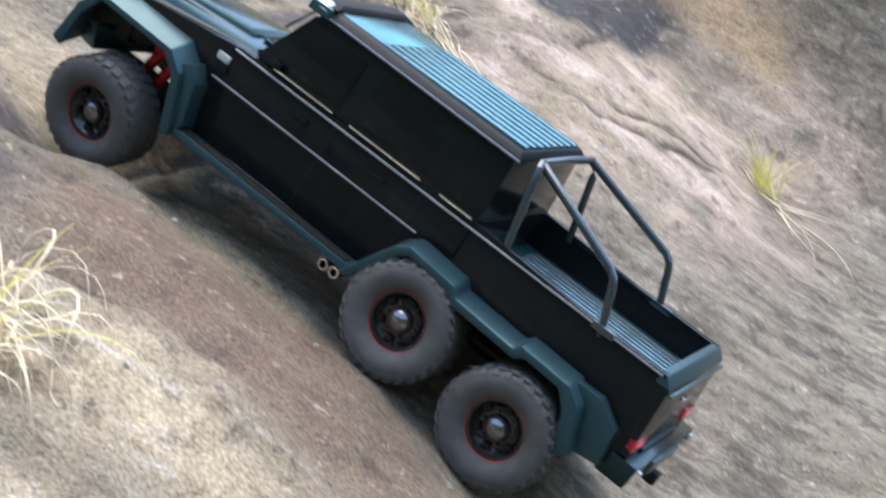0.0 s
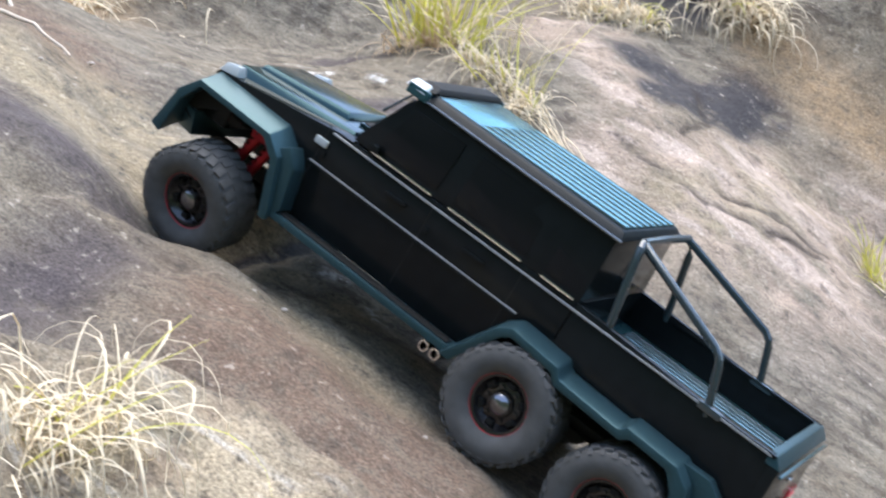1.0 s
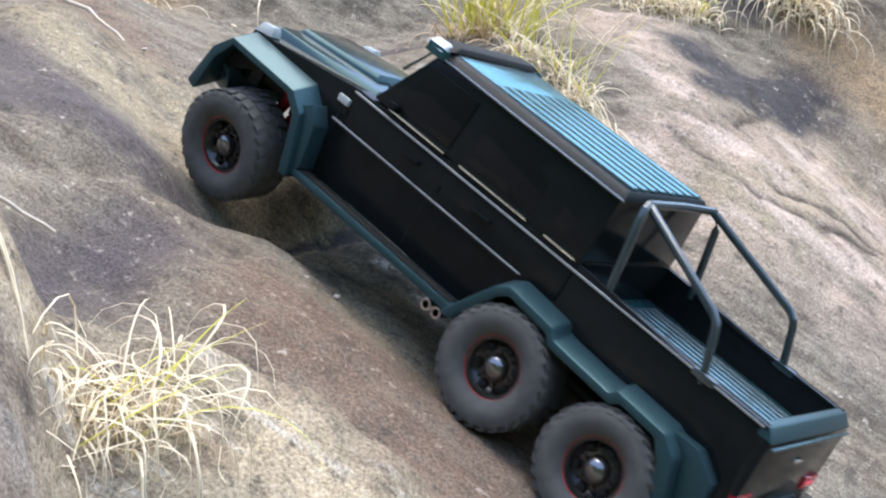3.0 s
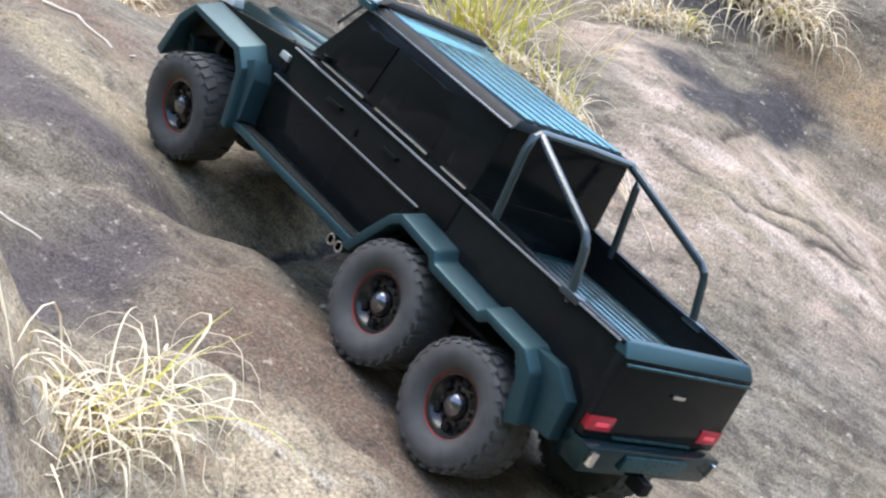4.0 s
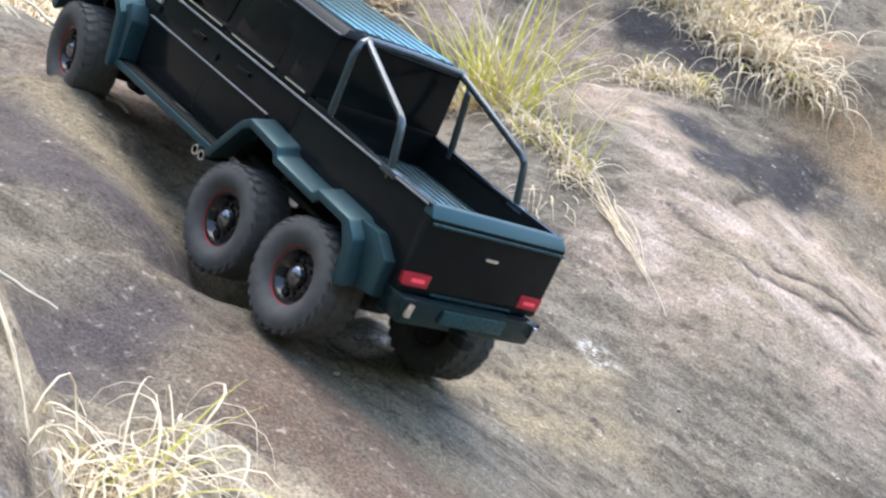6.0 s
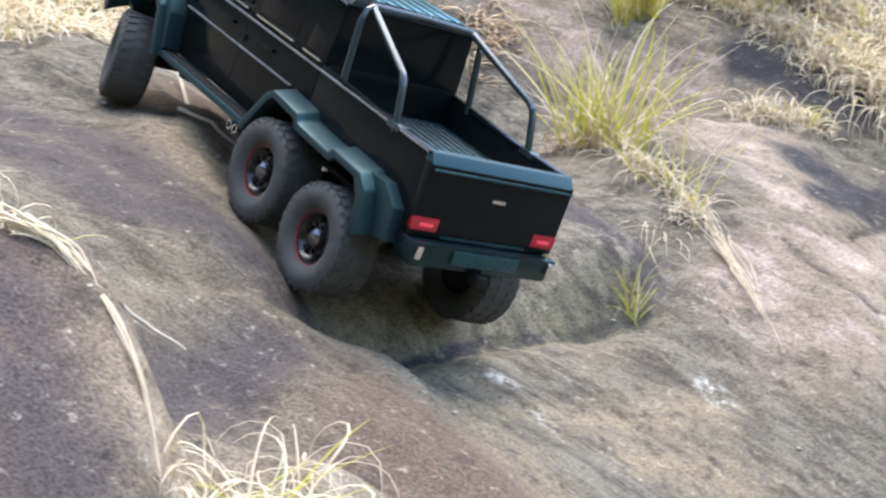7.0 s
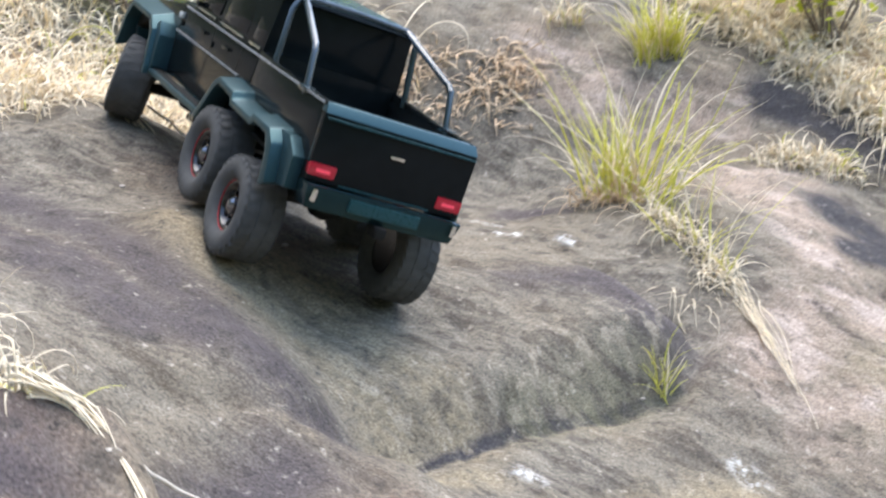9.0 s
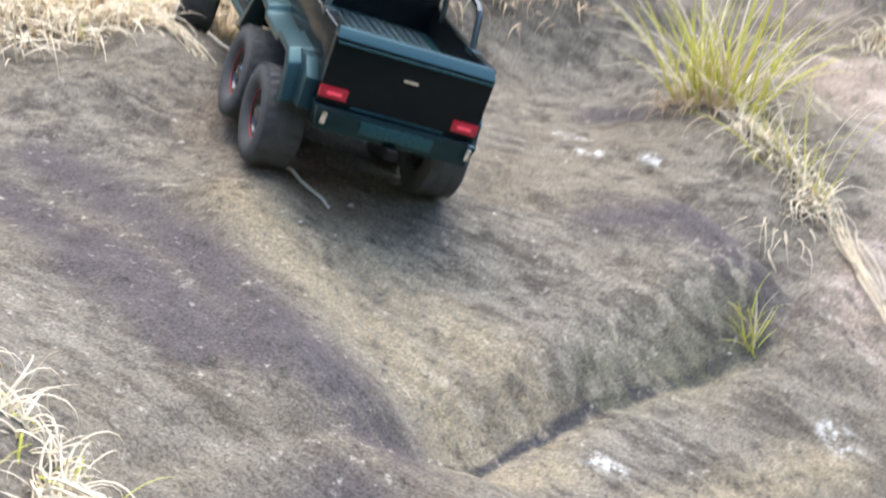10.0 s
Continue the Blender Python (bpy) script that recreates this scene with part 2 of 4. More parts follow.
# ---- mesh helpers ----
def part(name, bm, mat, parent=None, label="", at=None, smooth=True):
    """Links a bmesh as one mesh object, under a thing or a part."""
    me = bpy.data.meshes.new(name)
    bmesh.ops.recalc_face_normals(bm, faces=bm.faces)
    bm.to_mesh(me)
    bm.free()
    me.materials.append(mat)
    if smooth:
        me.polygons.foreach_set("use_smooth", [True] * len(me.polygons))
        me.set_sharp_from_angle(angle=radians(32))
    ob = new(name, me)
    if parent:
        ob.parent = parent
    if at:
        ob.matrix_basis = at
    if label:
        ob["label"] = label
    return ob


def box(x0, x1, y0, y1, z0, z1, bevel=0.0015, bm=None):
    bm = bm or bmesh.new()
    made = bmesh.ops.create_cube(bm, size=1, matrix=Matrix.LocRotScale(((x0 + x1) / 2, (y0 + y1) / 2, (z0 + z1) / 2), None, (abs(x1 - x0), abs(y1 - y0), abs(z1 - z0))))
    if bevel:
        edges = list({e for v in made["verts"] for e in v.link_edges})
        bmesh.ops.bevel(bm, geom=edges, offset=bevel, segments=2, affect="EDGES", profile=0.6)
    return bm


def prism(outline, y0, y1, bevel=0.0015, top=None, bm=None):
    """A side outline in x and z, drawn out from y0 to y1; top narrows the y1 side."""
    bm = bm or bmesh.new()
    a = [bm.verts.new((x, y0, z)) for x, z in outline]
    b = [bm.verts.new((x, y1, z)) for x, z in (top or outline)]
    faces = [bm.faces.new(a), bm.faces.new(b[::-1])]
    n = len(a)
    faces += [bm.faces.new((a[i], b[i], b[(i + 1) % n], a[(i + 1) % n])) for i in range(n)]
    if bevel:
        bmesh.ops.recalc_face_normals(bm, faces=bm.faces)
        bmesh.ops.bevel(bm, geom=list({e for f in faces for e in f.edges}), offset=bevel, segments=2, affect="EDGES", profile=0.6)
    return bm


def hull(lower, upper, bevel=0.0015, bm=None):
    """A solid between two rings of points."""
    bm = bm or bmesh.new()
    a, b = [bm.verts.new(p) for p in lower], [bm.verts.new(p) for p in upper]
    n = len(a)
    faces = [bm.faces.new(a), bm.faces.new(b[::-1])] + [bm.faces.new((a[i], a[(i + 1) % n], b[(i + 1) % n], b[i])) for i in range(n)]
    if bevel:
        bmesh.ops.recalc_face_normals(bm, faces=bm.faces)
        bmesh.ops.bevel(bm, geom=list({e for f in faces for e in f.edges}), offset=bevel, segments=2, affect="EDGES", profile=0.6)
    return bm


def tube(points, radius, sides=10, bm=None, taper=None):
    """A round bar along points."""
    bm = bm or bmesh.new()
    pts = [Vector(p) for p in points]
    rings = []
    up = Vector((0.3, 0.5, 0.8)).normalized()
    for i, p in enumerate(pts):
        d = (pts[min(i + 1, len(pts) - 1)] - pts[max(i - 1, 0)]).normalized()
        a = d.cross(up).normalized()
        c = d.cross(a)
        r = radius if taper is None else radius + (taper - radius) * i / (len(pts) - 1)
        rings.append([bm.verts.new(p + (a * math.cos(k * 2 * math.pi / sides) + c * math.sin(k * 2 * math.pi / sides)) * r) for k in range(sides)])
    for q, s in zip(rings, rings[1:]):
        for k in range(sides):
            bm.faces.new((q[k], q[(k + 1) % sides], s[(k + 1) % sides], s[k]))
    bm.faces.new(rings[0][::-1])
    bm.faces.new(rings[-1])
    return bm


def lathe(profile, n=48, bm=None):
    """A profile of (radius, y) turned round the y axis."""
    bm = bm or bmesh.new()
    rings = []
    for r, y in profile:
        rings.append([bm.verts.new((r * math.cos(k * 2 * math.pi / n), y, r * math.sin(k * 2 * math.pi / n))) for k in range(n)] if r > 1e-6 else [bm.verts.new((0, y, 0))])
    for q, s in zip(rings, rings[1:]):
        for k in range(n):
            vs = [q[k % len(q)], q[(k + 1) % len(q)], s[(k + 1) % len(s)], s[k % len(s)]]
            vs = list(dict.fromkeys(vs))
            if len(vs) > 2:
                bm.faces.new(vs)
    return bm


# ---- the rock slope ----
# crease lines and swells of the rock, plan metres
CRACK = [(-0.62, 1.27), (-0.54, 1.37), (-0.46, 1.45), (-0.375, 1.56), (-0.28, 1.72), (-0.15, 1.87), (-0.08, 1.93), (-0.06, 2.00), (-0.12, 2.06), (-0.20, 2.13), (-0.30, 2.22)]
CRACK_RISE = [0.0, 0.01, 0.02, 0.045, 0.065, 0.075, 0.075, 0.065, 0.05, 0.03, 0.0]
LEFT_EDGE = [(-0.95, 1.22), (-0.66, 1.20), (-0.53, 1.165), (-0.435, 1.07), (-0.375, 0.92), (-0.355, 0.70)]
LEFT_RISE = [0.03, 0.06, 0.09, 0.10, 0.10, 0.10]
TAN_EDGE = [(-0.46, 1.13), (-0.36, 1.17), (-0.25, 1.21), (-0.15, 1.18), (-0.05, 1.10)]
TAN_RISE = [0.08, 0.08, 0.06, 0.04, 0.0]


def side_of(line, rise, x, y):
    """Signed distance to a line in plan (left of its run is positive) and the rise there."""
    best, sign, value = np.full(x.shape, 1e9), np.ones(x.shape), np.zeros(x.shape)
    for (ax, ay), (bx, by), r0, r1 in zip(line, line[1:], rise, rise[1:]):
        dx, dy = bx - ax, by - ay
        u = np.clip(((x - ax) * dx + (y - ay) * dy) / (dx * dx + dy * dy), 0, 1)
        gap = np.hypot(x - ax - u * dx, y - ay - u * dy)
        near = gap < best
        best = np.where(near, gap, best)
        sign = np.where(near, np.sign(dx * (y - ay) - dy * (x - ax)), sign)
        value = np.where(near, r0 + u * (r1 - r0), value)
    return best * sign, value


def ease(u):
    u = np.clip(u, 0, 1)
    return u * u * (3 - 2 * u)


def creases(x, y):
    """Steps and grooves where one rock lies against another."""
    s, r = side_of(CRACK, CRACK_RISE, x, y)
    h = r * (ease(s / 0.07 + 0.2) * 1.0 - 0.5) - (0.006 + 0.10 * r) * np.exp(-(s / 0.016) ** 2) * (r > 0.0)
    s, r = side_of(LEFT_EDGE, LEFT_RISE, x, y)
    h += r * (ease(0.5 - s / 0.06) - 0.5) * np.exp(-(s / 0.35) ** 2)
    s, r = side_of(TAN_EDGE, TAN_RISE, x, y)
    h += r * (ease(0.5 - s / 0.05) - 0.5) * np.exp(-(s / 0.25) ** 2)
    return h


NET_X, NET_Y, NET_STEP = -1.42, 0.72, 0.27


def bspline(u):
    u = np.abs(u)
    return np.where(u < 1, (4 - 6 * u * u + 3 * u ** 3) / 6, np.where(u < 2, (2 - u) ** 3 / 6, 0))


NET = [
    [1.988, 1.568, 1.163, 0.799, 0.516, 0.352, 0.235, 0.079, -0.110, -0.310],
    [1.697, 1.398, 1.122, 0.856, 0.617, 0.484, 0.317, 0.156, 0.012, -0.130],
    [1.410, 1.223, 1.063, 0.921, 0.807, 0.643, 0.375, 0.235, 0.141, 0.053],
    [1.193, 1.083, 0.995, 0.878, 0.823, 0.683, 0.421, 0.340, 0.277, 0.225],
    [1.110, 1.050, 1.006, 0.981, 0.807, 0.713, 0.597, 0.472, 0.378, 0.363],
    [1.205, 1.141, 1.120, 1.005, 0.876, 0.877, 0.854, 0.577, 0.428, 0.438],
    [1.501, 1.132, 1.056, 0.965, 0.932, 1.024, 0.970, 0.670, 0.567, 0.584],
    [1.947, 1.304, 1.078, 0.956, 0.916, 0.997, 1.017, 0.990, 1.113, 1.238],
    [2.374, 1.913, 1.669, 1.435, 1.177, 1.046, 1.143, 1.662, 2.237, 2.716],
    [2.853, 2.712, 2.669, 2.676, 2.280, 1.506, 1.578, 2.735, 3.789, 4.742],
]
SWELLS = [(-0.402, 1.545, 0.1, -0.034), (-0.626, 1.97, 0.1, -0.023), (-0.003, 1.564, 0.1, -0.015), (-0.662, 1.778, 0.1, 0.019), (-0.506, 1.677, 0.1, -0.020), (-0.785, 1.897, 0.1, -0.015), (-0.929, 2.182, 0.1, 0.018), (-0.48, 1.31, 0.07, -0.03), (-0.60, 1.63, 0.09, 0.014), (-0.64, 1.72, 0.09, 0.014), (-0.358, 1.471, 0.06, 0.012), (-0.53, 1.44, 0.16, 0.037), (-0.34, 1.63, 0.16, -0.024), (-0.72, 1.63, 0.16, 0.022), (-0.53, 1.82, 0.16, -0.022), (-0.15, 1.25, 0.16, 0.022), (-0.34, 1.25, 0.16, 0.016), (0.04, 1.44, 0.16, -0.014), (-0.91, 2.2, 0.16, 0.012), (-0.72, 1.44, 0.16, 0.011), (0.04, 1.25, 0.16, -0.011), (-0.72, 2.01, 0.16, 0.01), (-1.1, 2.2, 0.16, 0.009), (-0.34, 1.82, 0.16, 0.008), (-0.15, 1.44, 0.16, -0.008), (-0.72, 1.82, 0.16, -0.007)]
# stains, streaks, crusts and painted shade on the rock: lines in plan with a width, and how strong
MARKS_AND_SHADE = {
    # the line from (-0.50, 1.21) paints a hollow's shade, the rest are stains
    "stain_shade": ([([(-0.80, 1.58), (-0.66, 1.50), (-0.56, 1.46)], 0.045), ([(-0.30, 2.0), (-0.18, 2.05), (-0.12, 1.98)], 0.07), ([(-0.95, 1.78), (-0.83, 1.70), (-0.69, 1.60), (-0.60, 1.54), (-0.49, 1.48), (-0.43, 1.47)], 0.065), ([(-0.98, 1.66), (-0.86, 1.60), (-0.74, 1.50), (-0.62, 1.45)], 0.06), ([(-0.50, 1.21), (-0.47, 1.29), (-0.44, 1.36)], 0.065), ([(-0.36, 2.45), (-0.28, 2.40)], 0.05), ([(-0.56, 1.01), (-0.51, 0.97), (-0.46, 0.93)], 0.085)], 0.75),
    "tan": ([([(-0.26, 1.5), (-0.1, 1.7), (0.0, 1.8)], 0.03), ([(-0.66, 1.71), (-0.56, 1.65), (-0.46, 1.62), (-0.39, 1.58)], 0.06), ([(-0.60, 1.81), (-0.50, 1.74), (-0.40, 1.68), (-0.33, 1.66)], 0.055), ([(-0.44, 1.44), (-0.37, 1.51), (-0.29, 1.60)], 0.03), ([(-0.24, 1.46), (-0.18, 1.40)], 0.06), ([(0.37, 2.29), (0.21, 2.03)], 0.08), ([(-0.10, 1.62), (0.02, 1.70)], 0.03)], 0.8),
    "bleach": ([([(-0.42, 1.02), (-0.35, 1.07), (-0.27, 1.12), (-0.20, 1.10), (-0.12, 1.05)], 0.07), ([(-0.40, 0.96), (-0.3, 0.98)], 0.05)], 0.95),
    "brown": ([([(-0.72, 1.98), (-0.61, 1.84)], 0.08), ([(-0.549, 1.028), (-0.507, 1.001), (-0.47, 0.984)], 0.085), ([(-0.62, 1.02), (-0.52, 1.01), (-0.46, 0.98), (-0.44, 0.94)], 0.045), ([(-0.32, 1.36), (-0.22, 1.34), (-0.10, 1.30)], 0.06), ([(-0.30, 1.29), (-0.24, 1.28), (-0.19, 1.25), (-0.08, 1.22)], 0.08), ([(-0.54, 0.90), (-0.46, 0.90)], 0.12)], 0.95),
    "pink": ([([(0.0, 2.50), (0.10, 2.50)], 0.05), ([(-0.35, 2.75), (-0.20, 2.70), (0.0, 2.68)], 0.06), ([(0.14, 2.14), (0.21, 2.13), (0.27, 2.23), (0.36, 2.32)], 0.05), ([(0.26, 2.04), (0.33, 2.02), (0.42, 2.12), (0.42, 2.27), (0.6, 2.35)], 0.10), ([(0.08, 2.35), (0.03, 2.42)], 0.05), ([(0.10, 1.95), (0.30, 2.05), (0.45, 2.2)], 0.06), ([(0.0, 2.45), (0.10, 2.35), (0.12, 2.25)], 0.06), ([(0.03, 2.0), (0.12, 2.14), (0.19, 2.17), (0.25, 2.16)], 0.06)], 0.8),
    "drip": ([([(-0.40, 1.62), (-0.31, 1.74), (-0.20, 1.88), (-0.13, 1.95)], 0.04)], 0.6),
    "moss": ([([(-0.26, 1.74), (-0.16, 1.87), (-0.11, 1.92)], 0.03)], 0.35),
    "soil": ([([(-1.2, 2.2), (-1.07, 2.3), (-0.95, 2.35), (-0.8, 2.5)], 0.10), ([(0.05, 2.95), (0.25, 2.82), (0.4, 2.72)], 0.06), ([(0.36, 2.57), (0.44, 2.53), (0.54, 2.46)], 0.05)], 0.9),
    "lichen": ([([(-0.26, 2.22), (-0.24, 2.21)], 0.007), ([(-0.01, 1.835), (0.005, 1.83)], 0.014), ([(-0.40, 2.31), (-0.36, 2.30)], 0.009), ([(-0.255, 1.635), (-0.235, 1.63)], 0.009), ([(-0.20, 1.585), (-0.185, 1.57)], 0.009), ([(-0.36, 2.24), (-0.33, 2.22)], 0.008)], 1.0),
    # the last line paints shade along the rock crease, the others dark patches
    "patch_shade": ([([(0.06, 2.72), (0.16, 2.68), (0.26, 2.62)], 0.045), ([(0.16, 2.43), (0.22, 2.38), (0.30, 2.42), (0.35, 2.46)], 0.065), ([(0.17, 2.30), (0.30, 2.37)], 0.035), ([(-0.40, 1.53), (-0.375, 1.56), (-0.28, 1.72), (-0.15, 1.87), (-0.08, 1.93)], 0.006)], 0.9),
    "crack": ([([(0.10, 2.13), (0.123, 2.111), (0.217, 2.069), (0.31, 2.10), (0.405, 2.172)], 0.007), ([(0.25, 2.125), (0.329, 2.163), (0.421, 2.195)], 0.006), ([(0.20, 2.21), (0.25, 2.30), (0.24, 2.40)], 0.005)], 1.0),
}


def net_height(x, y):
    """Broad form of the slope: a net of heights, eased on past its edges."""
    xc, yc = np.clip(x, -1.15, 0.74), np.clip(y, 0.99, 2.8)
    gx, gy = (xc - NET_X) / NET_STEP, (yc - NET_Y) / NET_STEP
    h = np.zeros(x.shape)
    for j, row in enumerate(NET):
        wy = bspline(gy - j)
        for i, v in enumerate(row):
            h += v * wy * bspline(gx - i)
    back = ease((y - 2.5) / 0.3)
    far = np.minimum(np.maximum(y - 2.5, 0), 0.6) + 0.17 * np.maximum(y - 3.1, 0)
    h = h * (1 - back) + back * (1.0 + 0.66 * far - 0.16 * np.clip(x, -1.5, 1.5))
    h += -0.45 * np.tanh((x - xc) / 3) * 3 * (1 - back) - 0.4 * np.tanh(np.maximum(0.99 - y, 0) / 4) * 4
    # unseen hillsides, added to keep the sky out of the truck's reflections
    h += 0.75 * np.clip(-y - 5, 0, 30) + 0.9 * np.clip(-x - 5, 0, 25) + 1.3 * np.clip(y - 6, 0, 28) * ease(0.55 - (x - 0.02 * y) / 3.0)
    return h


def swells(x, y):
    h = np.zeros(x.shape)
    for cx, cy, r, a in SWELLS:
        h += a * np.exp(-((x - cx) ** 2 + (y - cy) ** 2) / (r * r))
    return h


def height(x, y):
    x, y = np.asarray(x, float), np.asarray(y, float)
    return net_height(x, y) + creases(x, y) + swells(x, y)


def ground_at(x, y):
    return float(height([x], [y])[0])


def band(x, y, line, width):
    """1 on a line in plan, falling off over a width."""
    s, _ = side_of(line, [0] * len(line), x, y)
    return np.exp(-(s / width) ** 2)


def rough(x, y, z):
    """Small unevenness of the weathered surface."""
    out = np.empty(len(x))
    for i in range(len(x)):
        p = Vector((x[i], y[i], z[i]))
        out[i] = 0.014 * noise.noise(p * 7) + 0.007 * noise.noise(p * 19) + 0.0035 * noise.noise(p * 47)
    return out


def build_ground():
    fine_x, fine_y = np.arange(-1.3, 0.82, 0.008), np.arange(0.85, 3.1, 0.008)
    out = np.cumsum(0.03 * 1.35 ** np.arange(24))
    gx = np.concatenate([(fine_x[0] - out)[::-1], fine_x, fine_x[-1] + out])
    gy = np.concatenate([(fine_y[0] - out)[::-1], fine_y, fine_y[-1] + out])
    X, Y = np.meshgrid(gx, gy)
    x, y = X.ravel(), Y.ravel()
    z = height(x, y)
    z = z + rough(x, y, z)
    for line, width in MARKS_AND_SHADE["crack"][0]:
        z = z - 0.005 * band(x, y, line, width * 1.3)
    nx, ny = len(gx), len(gy)
    k = np.arange(nx * ny).reshape(ny, nx)
    quads = np.stack([k[:-1, :-1], k[:-1, 1:], k[1:, 1:], k[1:, :-1]], -1).reshape(-1, 4)
    me = bpy.data.meshes.new("ground")
    me.from_pydata(np.stack([x, y, z], 1).tolist(), [], quads.tolist())
    me.polygons.foreach_set("use_smooth", [True] * len(me.polygons))
    for name, (lines, amount) in MARKS_AND_SHADE.items():
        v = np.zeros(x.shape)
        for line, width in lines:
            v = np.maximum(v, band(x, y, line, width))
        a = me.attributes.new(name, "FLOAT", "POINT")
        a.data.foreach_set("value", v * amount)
    # mask of the added, unseen hillsides
    a = me.attributes.new("wood", "FLOAT", "POINT")
    a.data.foreach_set("value", np.maximum.reduce([ease((-y - 3) / 4), ease((-x - 4) / 3), ease((y - 5) / 3)]))
    me.materials.append(ROCK)
    tagged(new("ground", me), "weathered grey and brown granite slope with stains", "rock", kind="structure")


build_ground()


# ---- the model truck: x forward, y to its left, z up ----
WHEELS = [("front", 0.305, 0.050), ("middle", -0.100, 0.065), ("rear", -0.236, 0.062)]
TYRE_R = 0.060


def wheel(truck, side, at):
    """A wheel with its rim outwards on the given side (1 left, -1 right)."""
    s = side
    rim = lathe([(0.0, 0.015 * s), (0.012, 0.015 * s), (0.0135, 0.0115 * s), (0.020, 0.0105 * s), (0.0245, 0.0140 * s), (0.0265, 0.0178 * s), (0.0295, 0.0185 * s), (0.0305, 0.015 * s), (0.0295, 0.0), (0.0295, -0.02 * s), (0.0, -0.02 * s)], 40)
    w = part("wheel", rim, RIM, truck, "black wheel with a dusty tyre and a red ring", at)
    prof = [(0.030, 0.0195), (0.034, 0.0245), (0.042, 0.0275), (0.050, 0.0272), (0.0555, 0.0245), (0.0578, 0.0195), (0.0585, 0.010), (0.0588, 0.0)]
    prof = prof + [(r, -y) for r, y in prof[-2::-1]]
    part("tyre", lathe(prof, 56), RUBBER, w)
    tread = bmesh.new()
    for k in range(28):
        a = k * 2 * math.pi / 28
        for row, (y0, y1, shift) in enumerate(((-0.0230, -0.009, 0.0), (-0.007, 0.007, 0.5), (0.009, 0.0230, 0.0))):
            turn = Matrix.Rotation(a + shift * 2 * math.pi / 28, 4, "Y")
            b = bmesh.ops.create_cube(tread, size=1, matrix=turn @ Matrix.LocRotScale((0.0585, (y0 + y1) / 2, 0), Euler((0.25 * (row - 1), 0, 0)), (0.0022, y1 - y0, 0.0080)))
    for k in range(28):
        a = (k + 0.25) * 2 * math.pi / 28
        for y in (-0.0248, 0.0248):
            bmesh.ops.create_cube(tread, size=1, matrix=Matrix.Rotation(a, 4, "Y") @ Matrix.LocRotScale((0.0555, y, 0), Euler((0, 0, -0.5 * np.sign(y))), (0.0055, 0.0011, 0.0050)))
    part("tread", tread, RUBBER, w, smooth=False)
    part("bead_ring", lathe([(0.0296, 0.0180 * s), (0.0299, 0.0198 * s), (0.0312, 0.0200 * s), (0.0315, 0.0180 * s)], 48), RED, w, "thin red ring round the rim")
    part("hub_cap", lathe([(0.0, 0.0225 * s), (0.006, 0.0215 * s), (0.0100, 0.0180 * s), (0.0112, 0.012 * s)], 24), POLISH, w, "dark polished centre cap")
    nut = lathe([(0.0, 0.0145 * s), (0.0022, 0.0141 * s), (0.0026, 0.009 * s)], 6)
    for k in range(6):
        a = k * math.pi / 3
        one = nut if k == 0 else None
        m = Matrix.Translation((0.0165 * math.cos(a), 0, 0.0165 * math.sin(a)))
        if k == 0:
            first = part("lug_nut", one, RIM, w, at=m)
        else:
            o = new("lug_nut", first.data)
            o.parent, o.matrix_basis = w, m
    for k in range(6):
        a = (k + 0.5) * math.pi / 3
        part("rim_window", box(-0.0028, 0.0028, 0.0112 * s, 0.0150 * s, -0.0042, 0.0042, 0.0008), CHASSIS, w, at=Matrix.Translation((0.0205 * math.cos(a), 0, 0.0205 * math.sin(a))) @ Matrix.Rotation(-a, 4, "Y"))
    return w


